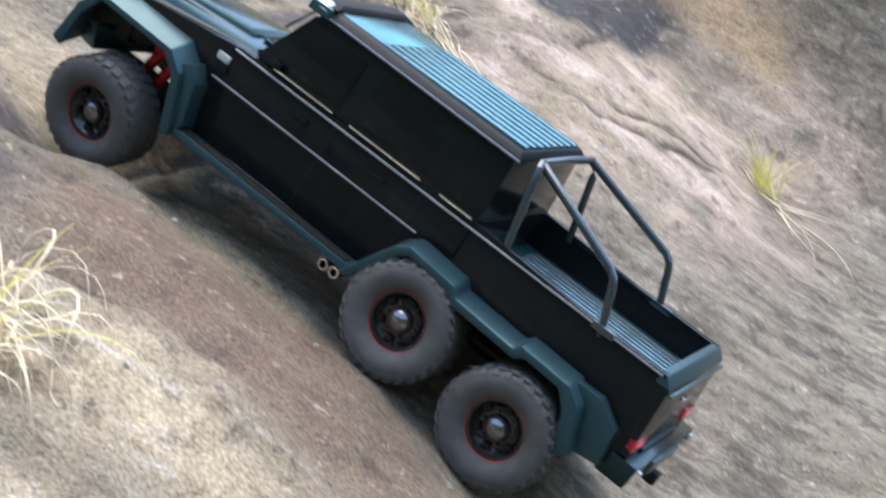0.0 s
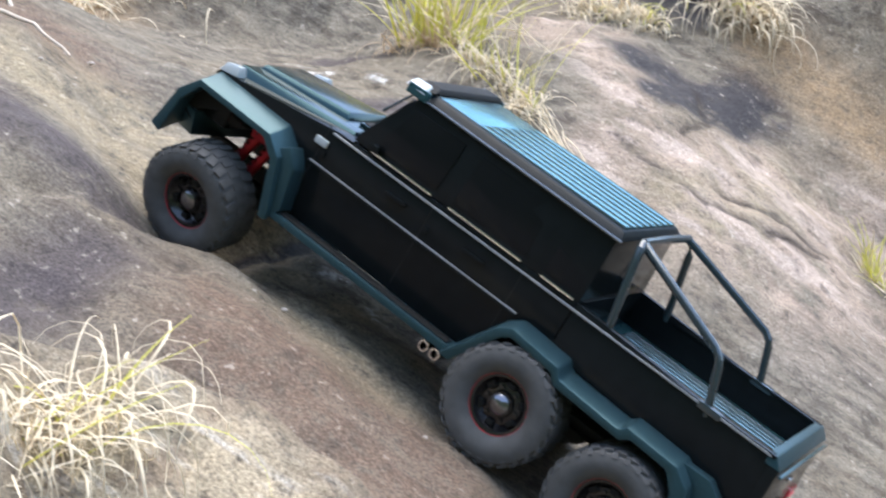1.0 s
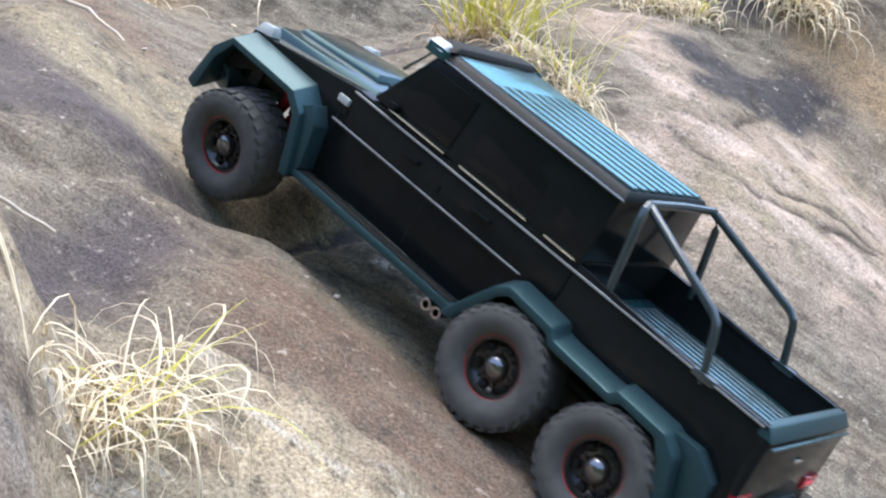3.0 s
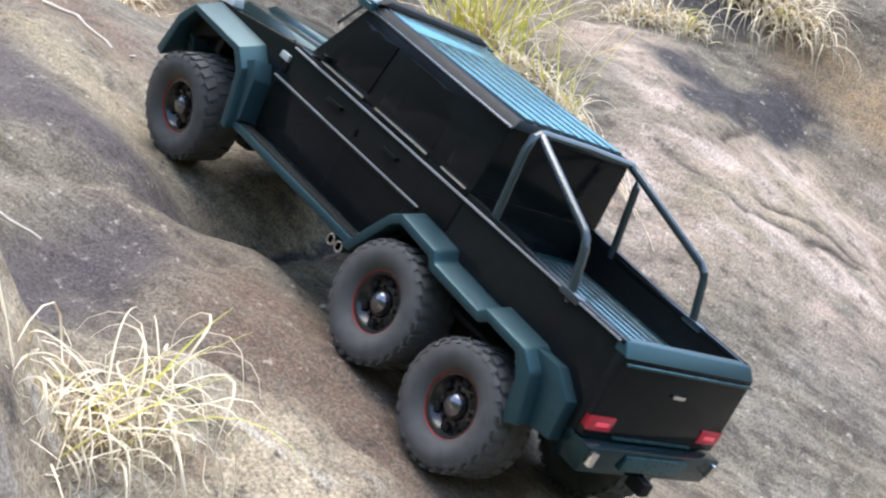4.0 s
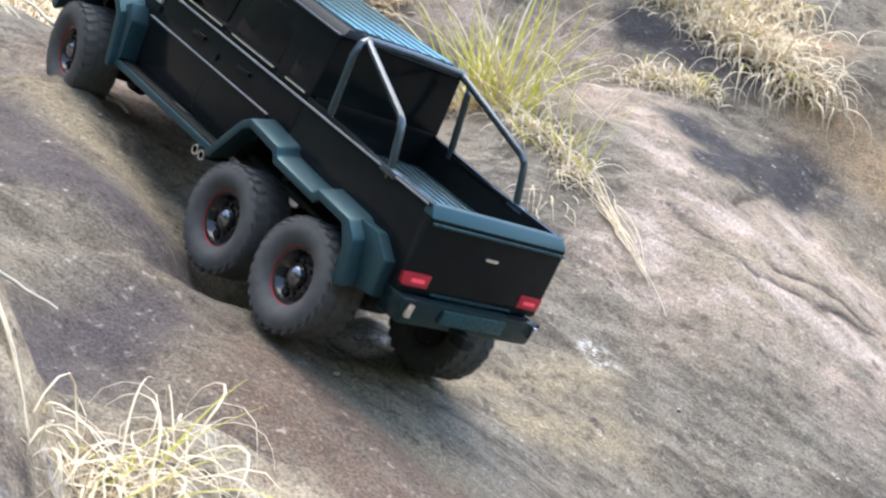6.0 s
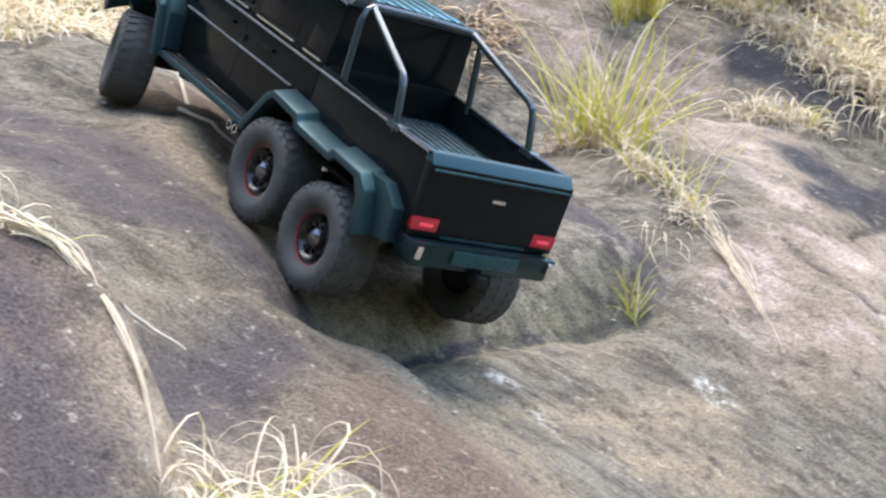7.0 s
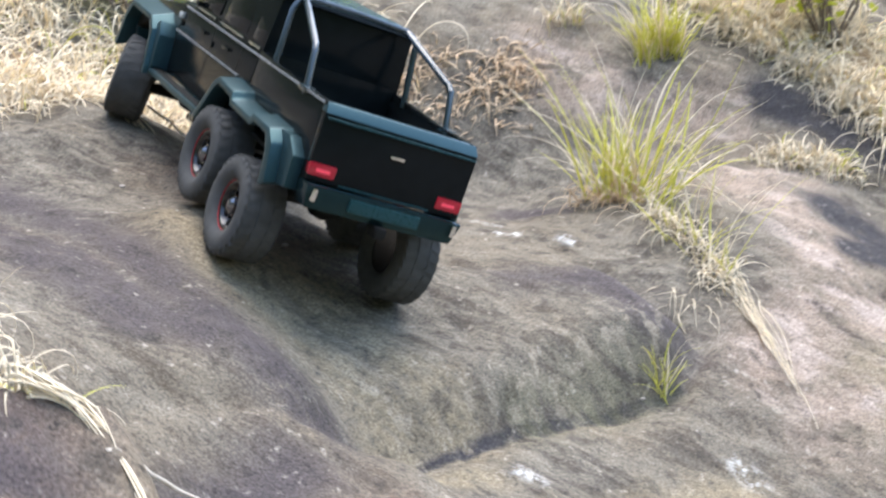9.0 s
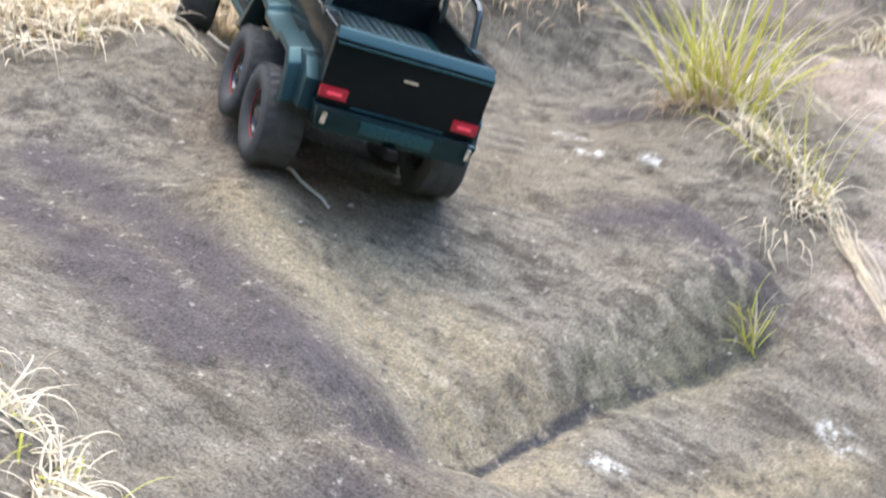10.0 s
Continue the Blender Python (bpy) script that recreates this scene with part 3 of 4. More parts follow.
def build_truck():
    truck = tagged(new("model_truck"), "glossy black six-wheeled model pickup truck with red lamps", "model truck")
    # lower cab with sills, front wings and bonnet sides
    part("cab_body", prism([(-0.045, 0.092), (0.205, 0.092), (0.228, 0.130), (0.240, 0.152), (0.354, 0.150), (0.364, 0.158), (0.362, 0.172), (0.20, 0.1945), (-0.104, 0.1975), (-0.104, 0.152), (-0.075, 0.150)], -0.097, 0.097, 0.003), BLACK, truck, "glossy black cab side with doors")
    # greenhouse: pillars and roof skin
    lo, hi = 0.196, 0.268
    part("greenhouse", hull([(-0.106, -0.096, lo), (0.186, -0.094, lo), (0.186, 0.094, lo), (-0.106, 0.096, lo)], [(-0.104, -0.091, hi), (0.148, -0.087, hi), (0.148, 0.087, hi), (-0.104, 0.091, hi)], 0.003), BLACK, truck)
    roof = part("roof", hull([(-0.109, -0.0945, 0.2675), (0.156, -0.089, 0.2675), (0.156, 0.089, 0.2675), (-0.109, 0.0945, 0.2675)], [(-0.103, -0.083, 0.2765), (0.148, -0.079, 0.2785), (0.148, 0.079, 0.2785), (-0.103, 0.083, 0.2765)], 0.004), ROOFEDGE, truck, "black ribbed roof, sky blue put into the colour of its ribs")
    # plate and ribs carry the sky's blue in their colour
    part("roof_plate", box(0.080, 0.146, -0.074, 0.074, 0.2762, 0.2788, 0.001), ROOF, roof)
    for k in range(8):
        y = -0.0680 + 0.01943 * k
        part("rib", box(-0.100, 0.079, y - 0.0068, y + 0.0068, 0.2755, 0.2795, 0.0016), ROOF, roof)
    for s in (1, -1):
        part("rain_gutter", tube([(-0.109, 0.0955 * s, 0.2685), (0.152, 0.0895 * s, 0.2700), (0.172, 0.092 * s, 0.238)], 0.0017, 8), BARS, truck)
        # window panes lie just proud of the pillars
        for name, x0, x1, t0, t1 in (("front_window", 0.078, 0.158, 0.076, 0.140), ("rear_window", -0.036, 0.056, -0.034, 0.054), ("quarter_window", -0.100, -0.060, -0.096, -0.060)):
            za, zb = 0.204, 0.258
            ya, yb = 0.0956 - (za - 0.196) * 0.075, 0.0952 - (zb - 0.196) * 0.085
            pane = hull([(x0, s * (ya - 0.002), za), (x1, s * (ya - 0.002), za), (x1, s * (ya + 0.0008), za), (x0, s * (ya + 0.0008), za)], [(t0, s * (yb - 0.002), zb), (t1, s * (yb - 0.002), zb), (t1, s * (yb + 0.0008), zb), (t0, s * (yb + 0.0008), zb)], 0.0005)
            p = part(name, pane, GLASS, truck, "dark tinted side window")
            part("window_sill", box(x0, x1, s * 0.0950, s * 0.0990, 0.1970, 0.1998, 0.0008), CHROME, p, "bright strip below the window")
        # thin pale strip drawn as the glint on the belt crease
        part("belt_glint", box(-0.330, 0.205, s * 0.0965, s * 0.0990, 0.1890, 0.1912, 0.0006), LINE, truck)
        part("side_moulding", box(-0.060, 0.215, s * 0.0965, s * 0.0995, 0.1490, 0.1530, 0.001), BLACK, truck, "slim rubbing strip along the doors")
        # pale strip drawn as the glint on the moulding's upper edge
        part("moulding_glint", box(-0.060, 0.215, s * 0.0965, s * 0.0998, 0.1530, 0.1542, 0.0003), LINE, truck)
        for x in (0.112, 0.010):
            part("door_handle", box(x - 0.016, x + 0.010, s * 0.0965, s * 0.1015, 0.172, 0.1765, 0.0014), BLACK, truck)
        for x in (0.212, 0.070, -0.044):
            part("door_seam", box(x - 0.0006, x + 0.0006, s * 0.0962, s * 0.0973, 0.100, 0.196, 0.0), CHASSIS, truck)
        for x in (0.205, 0.065):
            part("hinge", box(x - 0.003, x + 0.003, s * 0.0965, s * 0.0995, 0.162, 0.170, 0.001), BLACK, truck)
        part("turn_signal", box(0.204, 0.220, s * 0.0965, s * 0.1010, 0.172, 0.180, 0.0015), CLEAR, truck, "small clear side marker lamp")
        part("wing_lamp", hull([(0.336, s * 0.080, 0.176), (0.362, s * 0.080, 0.172), (0.362, s * 0.097, 0.172), (0.336, s * 0.097, 0.176)], [(0.340, s * 0.083, 0.187), (0.357, s * 0.083, 0.184), (0.357, s * 0.094, 0.184), (0.340, s * 0.094, 0.187)], 0.002), CLEAR, truck, "clear lamp on top of the front wing")
        # front arch, one bent plate
        arch = [(0.374, 0.096), (0.367, 0.140), (0.352, 0.163), (0.259, 0.161), (0.240, 0.146), (0.222, 0.090), (0.212, 0.090), (0.214, 0.100), (0.232, 0.152), (0.253, 0.168), (0.356, 0.170), (0.376, 0.148), (0.387, 0.100)]
        part("front_arch", prism([(x, z + 0.003) for x, z in arch], s * 0.094, s * 0.127, 0.0015, [(x, z - 0.010) for x, z in arch]), SATIN, truck, "satin dark grey wheel arch")
        part("arch_skirt", prism([(0.240, 0.150), (0.222, 0.090), (0.212, 0.088), (0.206, 0.096), (0.214, 0.140), (0.228, 0.158)], s * 0.092, s * 0.120, 0.0015), SATIN, truck)
        part("arch_liner", prism([(0.378, 0.119), (0.367, 0.146), (0.352, 0.160), (0.259, 0.159), (0.250, 0.150), (0.317, 0.146), (0.354, 0.128), (0.360, 0.112)], s * 0.060, s * 0.106, 0.001), CHASSIS, truck)
        # rear double arch with its step between the wheels
        rear = [(-0.020, 0.086), (-0.058, 0.143), (-0.072, 0.152), (-0.130, 0.148), (-0.137, 0.139), (-0.208, 0.136), (-0.214, 0.143), (-0.272, 0.141), (-0.290, 0.128), (-0.306, 0.086), (-0.288, 0.078), (-0.278, 0.116), (-0.264, 0.132), (-0.222, 0.134), (-0.214, 0.127), (-0.134, 0.130), (-0.126, 0.139), (-0.076, 0.143), (-0.066, 0.136), (-0.034, 0.086)]
        part("rear_arch", prism([(x, z + 0.003) for x, z in rear], s * 0.094, s * 0.125, 0.003, [(x, z - 0.004) for x, z in rear]), SATIN, truck, "satin dark grey double wheel arch")
        part("arch_panel", prism([(-0.266, 0.140), (-0.288, 0.128), (-0.302, 0.084), (-0.330, 0.088), (-0.326, 0.124), (-0.300, 0.141)], s * 0.094, s * 0.111, 0.0015), SATIN, truck)
        # running board and exhaust
        part("running_board", box(-0.030, 0.222, s * 0.094, s * 0.120, 0.084, 0.092, 0.002), SATIN, truck, "flat running board below the doors")
        part("board_tread", box(-0.020, 0.212, s * 0.101, s * 0.115, 0.0915, 0.0935, 0.0008), CHASSIS, truck)
        for x in (0.012, 0.026):
            part("exhaust_tip", lathe([(0.0, 0.094 * s), (0.0035, 0.094 * s), (0.0042, 0.122 * s), (0.0058, 0.122 * s), (0.0060, 0.088 * s)], 16), CHROME, truck, "polished side exhaust tip", pose(x - 0.03, 0, 0.078))
        # load bed wall
        part("bed_wall", prism([(-0.1045, 0.1975), (-0.332, 0.1895), (-0.342, 0.150), (-0.338, 0.104), (-0.300, 0.098), (-0.262, 0.136), (-0.060, 0.146), (-0.1045, 0.155)], s * 0.0885, s * 0.0968, 0.002), BLACK, truck, "black load bed side")
        part("bed_rail", box(-0.334, -0.150, s * 0.087, s * 0.0985, 0.1885, 0.1925, 0.0015), BLACK, truck)
        # roll bar: hoop leg, bent stay to the rear
        part("hoop_leg", tube([(-0.143, 0.0905 * s, 0.186), (-0.128, 0.086 * s, 0.258), (-0.124, 0.080 * s, 0.271), (-0.121, 0.070 * s, 0.2755)], 0.0042, 10), BARS, truck, "black tubular roll bar leg")
        part("rear_stay", tube([(-0.122, 0.070 * s, 0.2745), (-0.130, 0.073 * s, 0.272), (-0.235, 0.0905 * s, 0.238), (-0.242, 0.0915 * s, 0.233), (-0.246, 0.092 * s, 0.226), (-0.262, 0.0935 * s, 0.182)], 0.0042, 10), BARS, truck, "black tubular stay of the roll bar")
        part("stay_foot", box(-0.275, -0.250, s * 0.087, s * 0.100, 0.186, 0.193, 0.0015), BARS, truck)
        # lamps at the tail
        lampbox = part("tail_lamp", box(-0.3475, -0.338, s * 0.0650, s * 0.0985, 0.1125, 0.1270, 0.002), LENS, truck, "red tail lamp")
        part("lamp_core", box(-0.3483, -0.346, s * 0.072, s * 0.0900, 0.1172, 0.1215, 0.0012), CORE, lampbox, "bright pink lamp core")
        part("bumper_tip", box(-0.365, -0.354, s * 0.0865, s * 0.0925, 0.088, 0.102, 0.001), CHROME, truck, "bright bumper end")
        part("reflector", box(-0.3585, -0.352, s * 0.070, s * 0.080, 0.090, 0.097, 0.0008), LENS, truck)
        # shocks and frame rails
        for x, z in ((0.268, 0.150), (0.290, 0.145)):
            sh = part("shock", tube([(x, 0.070 * s, z), (x + 0.02, 0.078 * s, 0.075)], 0.0062, 10), REDPART, truck, "red oil-filled shock absorber")
            part("spring", tube([(x + 0.002 + 0.018 * k / 60, 0.0705 * s + 0.0075 * s * k / 60 + 0.0082 * math.cos(k * 0.9), z - 0.004 - 0.06 * k / 60 + 0.0082 * math.sin(k * 0.9) * 0.3) for k in range(61)], 0.0011, 5), CHASSIS, sh)
        part("shock_tower", box(0.259, 0.302, s * 0.060, s * 0.078, 0.128, 0.150, 0.002), REDPART, truck, "red shock tower")
        part("shock", tube([(-0.250, 0.078 * s, 0.128), (-0.235, 0.080 * s, 0.070)], 0.0058, 10), REDPART, truck, "red oil-filled shock absorber")
        part("shock", tube([(-0.120, 0.076 * s, 0.128), (-0.100, 0.080 * s, 0.070)], 0.0058, 10), CHASSIS, truck)
        part("frame_rail", box(-0.335, 0.368, s * 0.030, s * 0.040, 0.078, 0.094, 0.001), CHASSIS, truck)
        part("mirror_stub", box(0.150, 0.162, s * 0.094, s * 0.103, 0.199, 0.207, 0.002), BLACK, truck)
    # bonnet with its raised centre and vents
    part("bonnet", hull([(0.192, -0.082, 0.190), (0.364, -0.074, 0.166), (0.364, 0.074, 0.166), (0.192, 0.082, 0.190)], [(0.196, -0.074, 0.1985), (0.357, -0.066, 0.184), (0.357, 0.066, 0.184), (0.196, 0.074, 0.1985)], 0.003), BONNET, truck, "glossy black bonnet with sky blue put into its sheen")
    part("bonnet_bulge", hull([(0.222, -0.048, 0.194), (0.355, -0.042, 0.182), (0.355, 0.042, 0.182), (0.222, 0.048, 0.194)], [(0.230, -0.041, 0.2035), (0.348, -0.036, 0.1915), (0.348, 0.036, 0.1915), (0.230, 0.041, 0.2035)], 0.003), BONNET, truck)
    vent = part("scuttle_vent", box(0.197, 0.214, -0.040, 0.040, 0.197, 0.2015, 0.0012), BONNET, truck, "slotted air vent below the windscreen")
    for k in range(2):
        part("slot", box(0.200, 0.2115, -0.036 + 0.038 * k, -0.002 + 0.038 * k, 0.2005, 0.2025, 0.0004), CHASSIS, vent)
    part("windscreen", hull([(0.1835, -0.080, 0.202), (0.1875, -0.080, 0.203), (0.1875, 0.080, 0.203), (0.1835, 0.080, 0.202)], [(0.1535, -0.074, 0.260), (0.1575, -0.074, 0.261), (0.1575, 0.074, 0.261), (0.1535, 0.074, 0.260)], 0.0006), GLASS, truck, "dark tinted windscreen")
    for y in (0.02, -0.045):
        part("wiper", tube([(0.190, y, 0.2025), (0.181, y + 0.03, 0.222)], 0.0012, 6), CHASSIS, truck)
    part("back_window", hull([(-0.1055, -0.074, 0.206), (-0.1020, -0.074, 0.206), (-0.1020, 0.074, 0.206), (-0.1055, 0.074, 0.206)], [(-0.1018, -0.068, 0.258), (-0.0985, -0.068, 0.258), (-0.0985, 0.068, 0.258), (-0.1018, 0.068, 0.258)], 0.0006), GLASS, truck, "dark tinted window behind the cab")
    # light bar over the windscreen
    bar = part("light_bar", hull([(0.134, -0.086, 0.2795), (0.160, -0.084, 0.2795), (0.160, 0.084, 0.2795), (0.134, 0.086, 0.2795)], [(0.138, -0.070, 0.2855), (0.156, -0.070, 0.2855), (0.156, 0.070, 0.2855), (0.138, 0.070, 0.2855)], 0.003), CHASSIS, truck, "black roof light bar")
    for s in (1, -1):
        part("end_lamp", hull([(0.140, s * 0.078, 0.2775), (0.166, s * 0.076, 0.2765), (0.166, s * 0.092, 0.2745), (0.140, s * 0.093, 0.2745)], [(0.144, s * 0.079, 0.2845), (0.163, s * 0.078, 0.2835), (0.163, s * 0.089, 0.2795), (0.144, s * 0.090, 0.2795)], 0.0015), CLEAR, bar, "small lamp at the end of the bar")
        part("bracket", box(0.140, 0.148, s * 0.064, s * 0.070, 0.276, 0.283, 0.0008), CHASSIS, bar)
        part("roof_clip", box(0.136, 0.162, s * 0.086, s * 0.092, 0.268, 0.279, 0.001), TRIM, bar)
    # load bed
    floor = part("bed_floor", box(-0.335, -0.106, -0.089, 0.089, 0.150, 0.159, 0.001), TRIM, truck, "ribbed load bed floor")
    # floor ribs take the same sky-lit copy as the roof
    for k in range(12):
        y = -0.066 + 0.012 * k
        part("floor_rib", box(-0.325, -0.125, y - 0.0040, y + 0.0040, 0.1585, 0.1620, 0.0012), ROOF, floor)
    part("bed_front", box(-0.1085, -0.1045, -0.089, 0.089, 0.145, 0.200, 0.001), BLACK, truck)
    part("hoop_top", tube([(-0.121, -0.072, 0.2755), (-0.121, 0.0, 0.2770), (-0.121, 0.072, 0.2755)], 0.0042, 10), BARS, truck, "black tubular top bar of the roll bar")
    gate = part("tailgate", hull([(-0.347, -0.0985, 0.106), (-0.337, -0.0985, 0.106), (-0.337, 0.0985, 0.106), (-0.347, 0.0985, 0.106)], [(-0.343, -0.0985, 0.183), (-0.331, -0.0985, 0.183), (-0.331, 0.0985, 0.183), (-0.343, 0.0985, 0.183)], 0.002), BLACK, truck, "glossy black tailgate")
    part("gate_rail", hull([(-0.344, -0.0985, 0.1815), (-0.328, -0.0985, 0.1815), (-0.328, 0.0985, 0.1815), (-0.344, 0.0985, 0.1815)], [(-0.334, -0.0965, 0.1925), (-0.326, -0.0965, 0.1925), (-0.326, 0.0965, 0.1925), (-0.334, 0.0965, 0.1925)], 0.0015), SATIN, gate, "bevelled top rail of the tailgate")
    part("gate_crease", box(-0.3478, -0.345, -0.096, 0.096, 0.1763, 0.1785, 0.0005), TRIM, gate)
    part("gate_crease", box(-0.3495, -0.346, -0.058, 0.058, 0.1075, 0.1095, 0.0005), TRIM, gate)
    part("badge", box(-0.3475, -0.3445, -0.009, 0.009, 0.1535, 0.1570, 0.0006), CHROME, gate, "small bright bar badge")
    bump = part("rear_bumper", hull([(-0.358, -0.094, 0.078), (-0.325, -0.094, 0.078), (-0.325, 0.094, 0.078), (-0.358, 0.094, 0.078)], [(-0.361, -0.100, 0.105), (-0.330, -0.100, 0.105), (-0.330, 0.100, 0.105), (-0.361, 0.100, 0.105)], 0.003), BONNET, truck, "dark rear bumper")
    part("step_plate", box(-0.3635, -0.3575, -0.045, 0.045, 0.086, 0.101, 0.001), TRIM, bump)
    part("tow_hitch", box(-0.370, -0.350, -0.007, 0.007, 0.066, 0.079, 0.002), CHASSIS, bump)
    # nose, mostly hidden
    part("grille", box(0.361, 0.368, -0.062, 0.062, 0.124, 0.168, 0.002), BARS, truck)
    part("nose_panel", box(0.326, 0.363, -0.092, 0.092, 0.120, 0.166, 0.003), BLACK, truck)
    part("front_bumper", hull([(0.354, -0.098, 0.094), (0.381, -0.092, 0.094), (0.381, 0.092, 0.094), (0.354, 0.098, 0.094)], [(0.354, -0.112, 0.124), (0.386, -0.104, 0.124), (0.386, 0.104, 0.124), (0.354, 0.112, 0.124)], 0.003), SATIN, truck, "dark front bumper")
    # running gear
    part("gearbox", box(-0.02, 0.10, -0.028, 0.028, 0.062, 0.092, 0.004), CHASSIS, truck)
    part("underbody", box(-0.325, 0.215, -0.088, 0.088, 0.098, 0.104, 0.002), CHASSIS, truck)
    for name, x, z in WHEELS:
        ax = part("axle", tube([(x, -0.088, z), (x, 0.088, z)], 0.0085, 12), CHASSIS, truck)
        part("differential", lathe([(0.0, -0.016), (0.016, -0.014), (0.020, 0.0), (0.016, 0.014), (0.0, 0.016)], 20), CHASSIS, ax, at=pose(x, 0.012, z))
    part("drive_shaft", tube([(0.305, 0.01, 0.054), (0.05, 0.0, 0.075), (-0.228, 0.01, 0.064)], 0.0045, 8), CHASSIS, truck)
    wheels = []
    for name, x, z in WHEELS:
        for s in (1, -1):
            wheels.append((name, x, 0.105 * s, z, wheel(truck, s, pose(x, 0.105 * s, z))))
    return truck, wheels


truck, wheels = build_truck()


# ---- grass, shrubs, sticks ----
rng = random.Random(7)


def blade(bm, base, heading, lean, length, droop, width, curl=0.0, steps=9):
    """One grass blade: a folded strip that leaves base at a lean and droops under its weight."""
    p = Vector(base)
    h, pitch = heading, lean
    prev = None
    for i in range(steps + 1):
        u = i / steps
        d = Vector((math.cos(h) * math.cos(pitch), math.sin(h) * math.cos(pitch), math.sin(pitch)))
        across = Vector((-math.sin(h), math.cos(h), 0))
        w = width * (1 - 0.85 * u ** 1.6) * (0.6 + 0.4 * min(1, u * 6))
        fold = d.cross(across) * w * 0.35
        ring = [bm.verts.new(p - across * w * 0.5), bm.verts.new(p + fold), bm.verts.new(p + across * w * 0.5)]
        if prev:
            bm.faces.new((prev[0], prev[1], ring[1], ring[0]))
            bm.faces.new((prev[1], prev[2], ring[2], ring[1]))
        prev = ring
        p = p + d * (length / steps)
        pitch -= droop / steps * (0.4 + 1.2 * u)
        h += curl / steps


def tuft(name, label, spots, dry, green, reach, tall, droop, wide=0.0022, toward=None, spread=0.03, dry_mat=None, curl=0.8, kind="", straight=0.0):
    """A clump rooted on spots of the rock. In a clump each blade is a part; a bank is joined."""
    root = tagged(new(name), label, "grass", kind=kind)
    cx, cy = spots[len(spots) // 2]
    root.location = (cx, cy, ground_at(cx, cy))
    inv = Matrix.Translation(root.location).inverted()
    for green_one, count, mat in ((False, dry, dry_mat or DRY), (True, green, GREEN)):
        bm = bmesh.new()
        for i in range(count):
            k = rng.random() * (len(spots) - 1)
            (ax, ay), (bx, by) = spots[int(k)], spots[min(int(k) + 1, len(spots) - 1)]
            f = k - int(k)
            x, y = ax + (bx - ax) * f + rng.gauss(0, spread), ay + (by - ay) * f + rng.gauss(0, spread)
            base = inv @ Vector((x, y, ground_at(x, y) - 0.004))
            head = rng.uniform(0, 2 * math.pi) if toward is None or rng.random() < 0.3 else rng.gauss(toward, 0.6)
            ln = reach[0] + (reach[1] - reach[0]) * rng.random() ** 1.5
            stiff = straight if green_one else 0.0
            blade(bm, base, head, rng.uniform(*tall), ln, droop * rng.uniform(0.3, 1.5) * (1 - stiff), wide * rng.uniform(0.5, 1.3), rng.gauss(0, curl))
            if not kind:
                part("green_blade" if green_one else "dry_blade", bm, mat, root)
                bm = bmesh.new()
        if kind and count:
            tagged(part("green_growth" if green_one else "straw", bm, mat, root), kind="stuff")
        else:
            bm.free()
    return root


def stick(name, label, points, radius, mat=None, lift=0.004):
    pts = [Vector((x, y, ground_at(x, y) + lift + dz)) for x, y, dz in points]
    fine = []
    for a, b in zip(pts, pts[1:]):
        for k in range(4):
            q = a.lerp(b, k / 4)
            fine.append(q + Vector((rng.gauss(0, 0.0012), rng.gauss(0, 0.0012), rng.gauss(0, 0.0006))))
    fine.append(pts[-1])
    o = fine[0].copy()
    return tagged(part(name, tube([p - o for p in fine], radius, 7, taper=radius * 0.6), mat or STICK, at=Matrix.Translation(o)), label, "stick")


def shrub(label, x, y, tall, stems, leaves, seed):
    r = random.Random(seed)
    root = tagged(new("shrub"), label, "shrub")
    root.location = (x, y, ground_at(x, y) - 0.005)
    tips = []
    wood = bmesh.new()
    for i in range(stems):
        a, lean = r.uniform(0, 6.28), r.uniform(0.2, 0.85)
        p, pts = Vector((r.gauss(0, 0.012), r.gauss(0, 0.012), 0)), []
        d = Vector((math.cos(a) * lean, math.sin(a) * lean, 1)).normalized()
        for k in range(7):
            pts.append(p.copy())
            p = p + d * tall / 6
            d = (d + Vector((r.gauss(0, 0.13), r.gauss(0, 0.13), 0.05))).normalized()
            if k > 0:
                tips.append(p.copy())
                side = (d + Vector((r.gauss(0, 0.7), r.gauss(0, 0.7), 0.1))).normalized()
                q = [p + side * tall * 0.09 * j for j in range(4)]
                tube(q, 0.0013, 5, wood, taper=0.0006)
                tips += q[1:]
        tube(pts, 0.0035, 6, wood, taper=0.0012)
    part("stem", wood, BARK, root)
    shapes = []
    for i in range(5):
        bm = bmesh.new()
        ln, w = r.uniform(0.020, 0.038), r.uniform(0.007, 0.011)
        a, b, c, d, e = [bm.verts.new(q) for q in ((0, 0, 0), (ln * 0.45, w, 0.002), (ln, 0, -0.003), (ln * 0.45, -w, 0.002), (ln * 0.5, 0, -0.001))]
        for f in ((a, b, e), (b, c, e), (c, d, e), (d, a, e)):
            bm.faces.new(f)
        o = part("leaf", bm, LEAF, root)
        shapes.append(o.data)
        o.location = r.choice(tips)
    for i in range(leaves):
        o = new("leaf", r.choice(shapes))
        o.parent = root
        o.matrix_basis = Matrix.Translation(r.choice(tips) + Vector((r.gauss(0, 0.018), r.gauss(0, 0.018), r.gauss(0, 0.016)))) @ Euler((r.uniform(-0.9, 0.9), r.uniform(-0.9, 0.9), r.uniform(0, 6.28))).to_matrix().to_4x4()
    return root


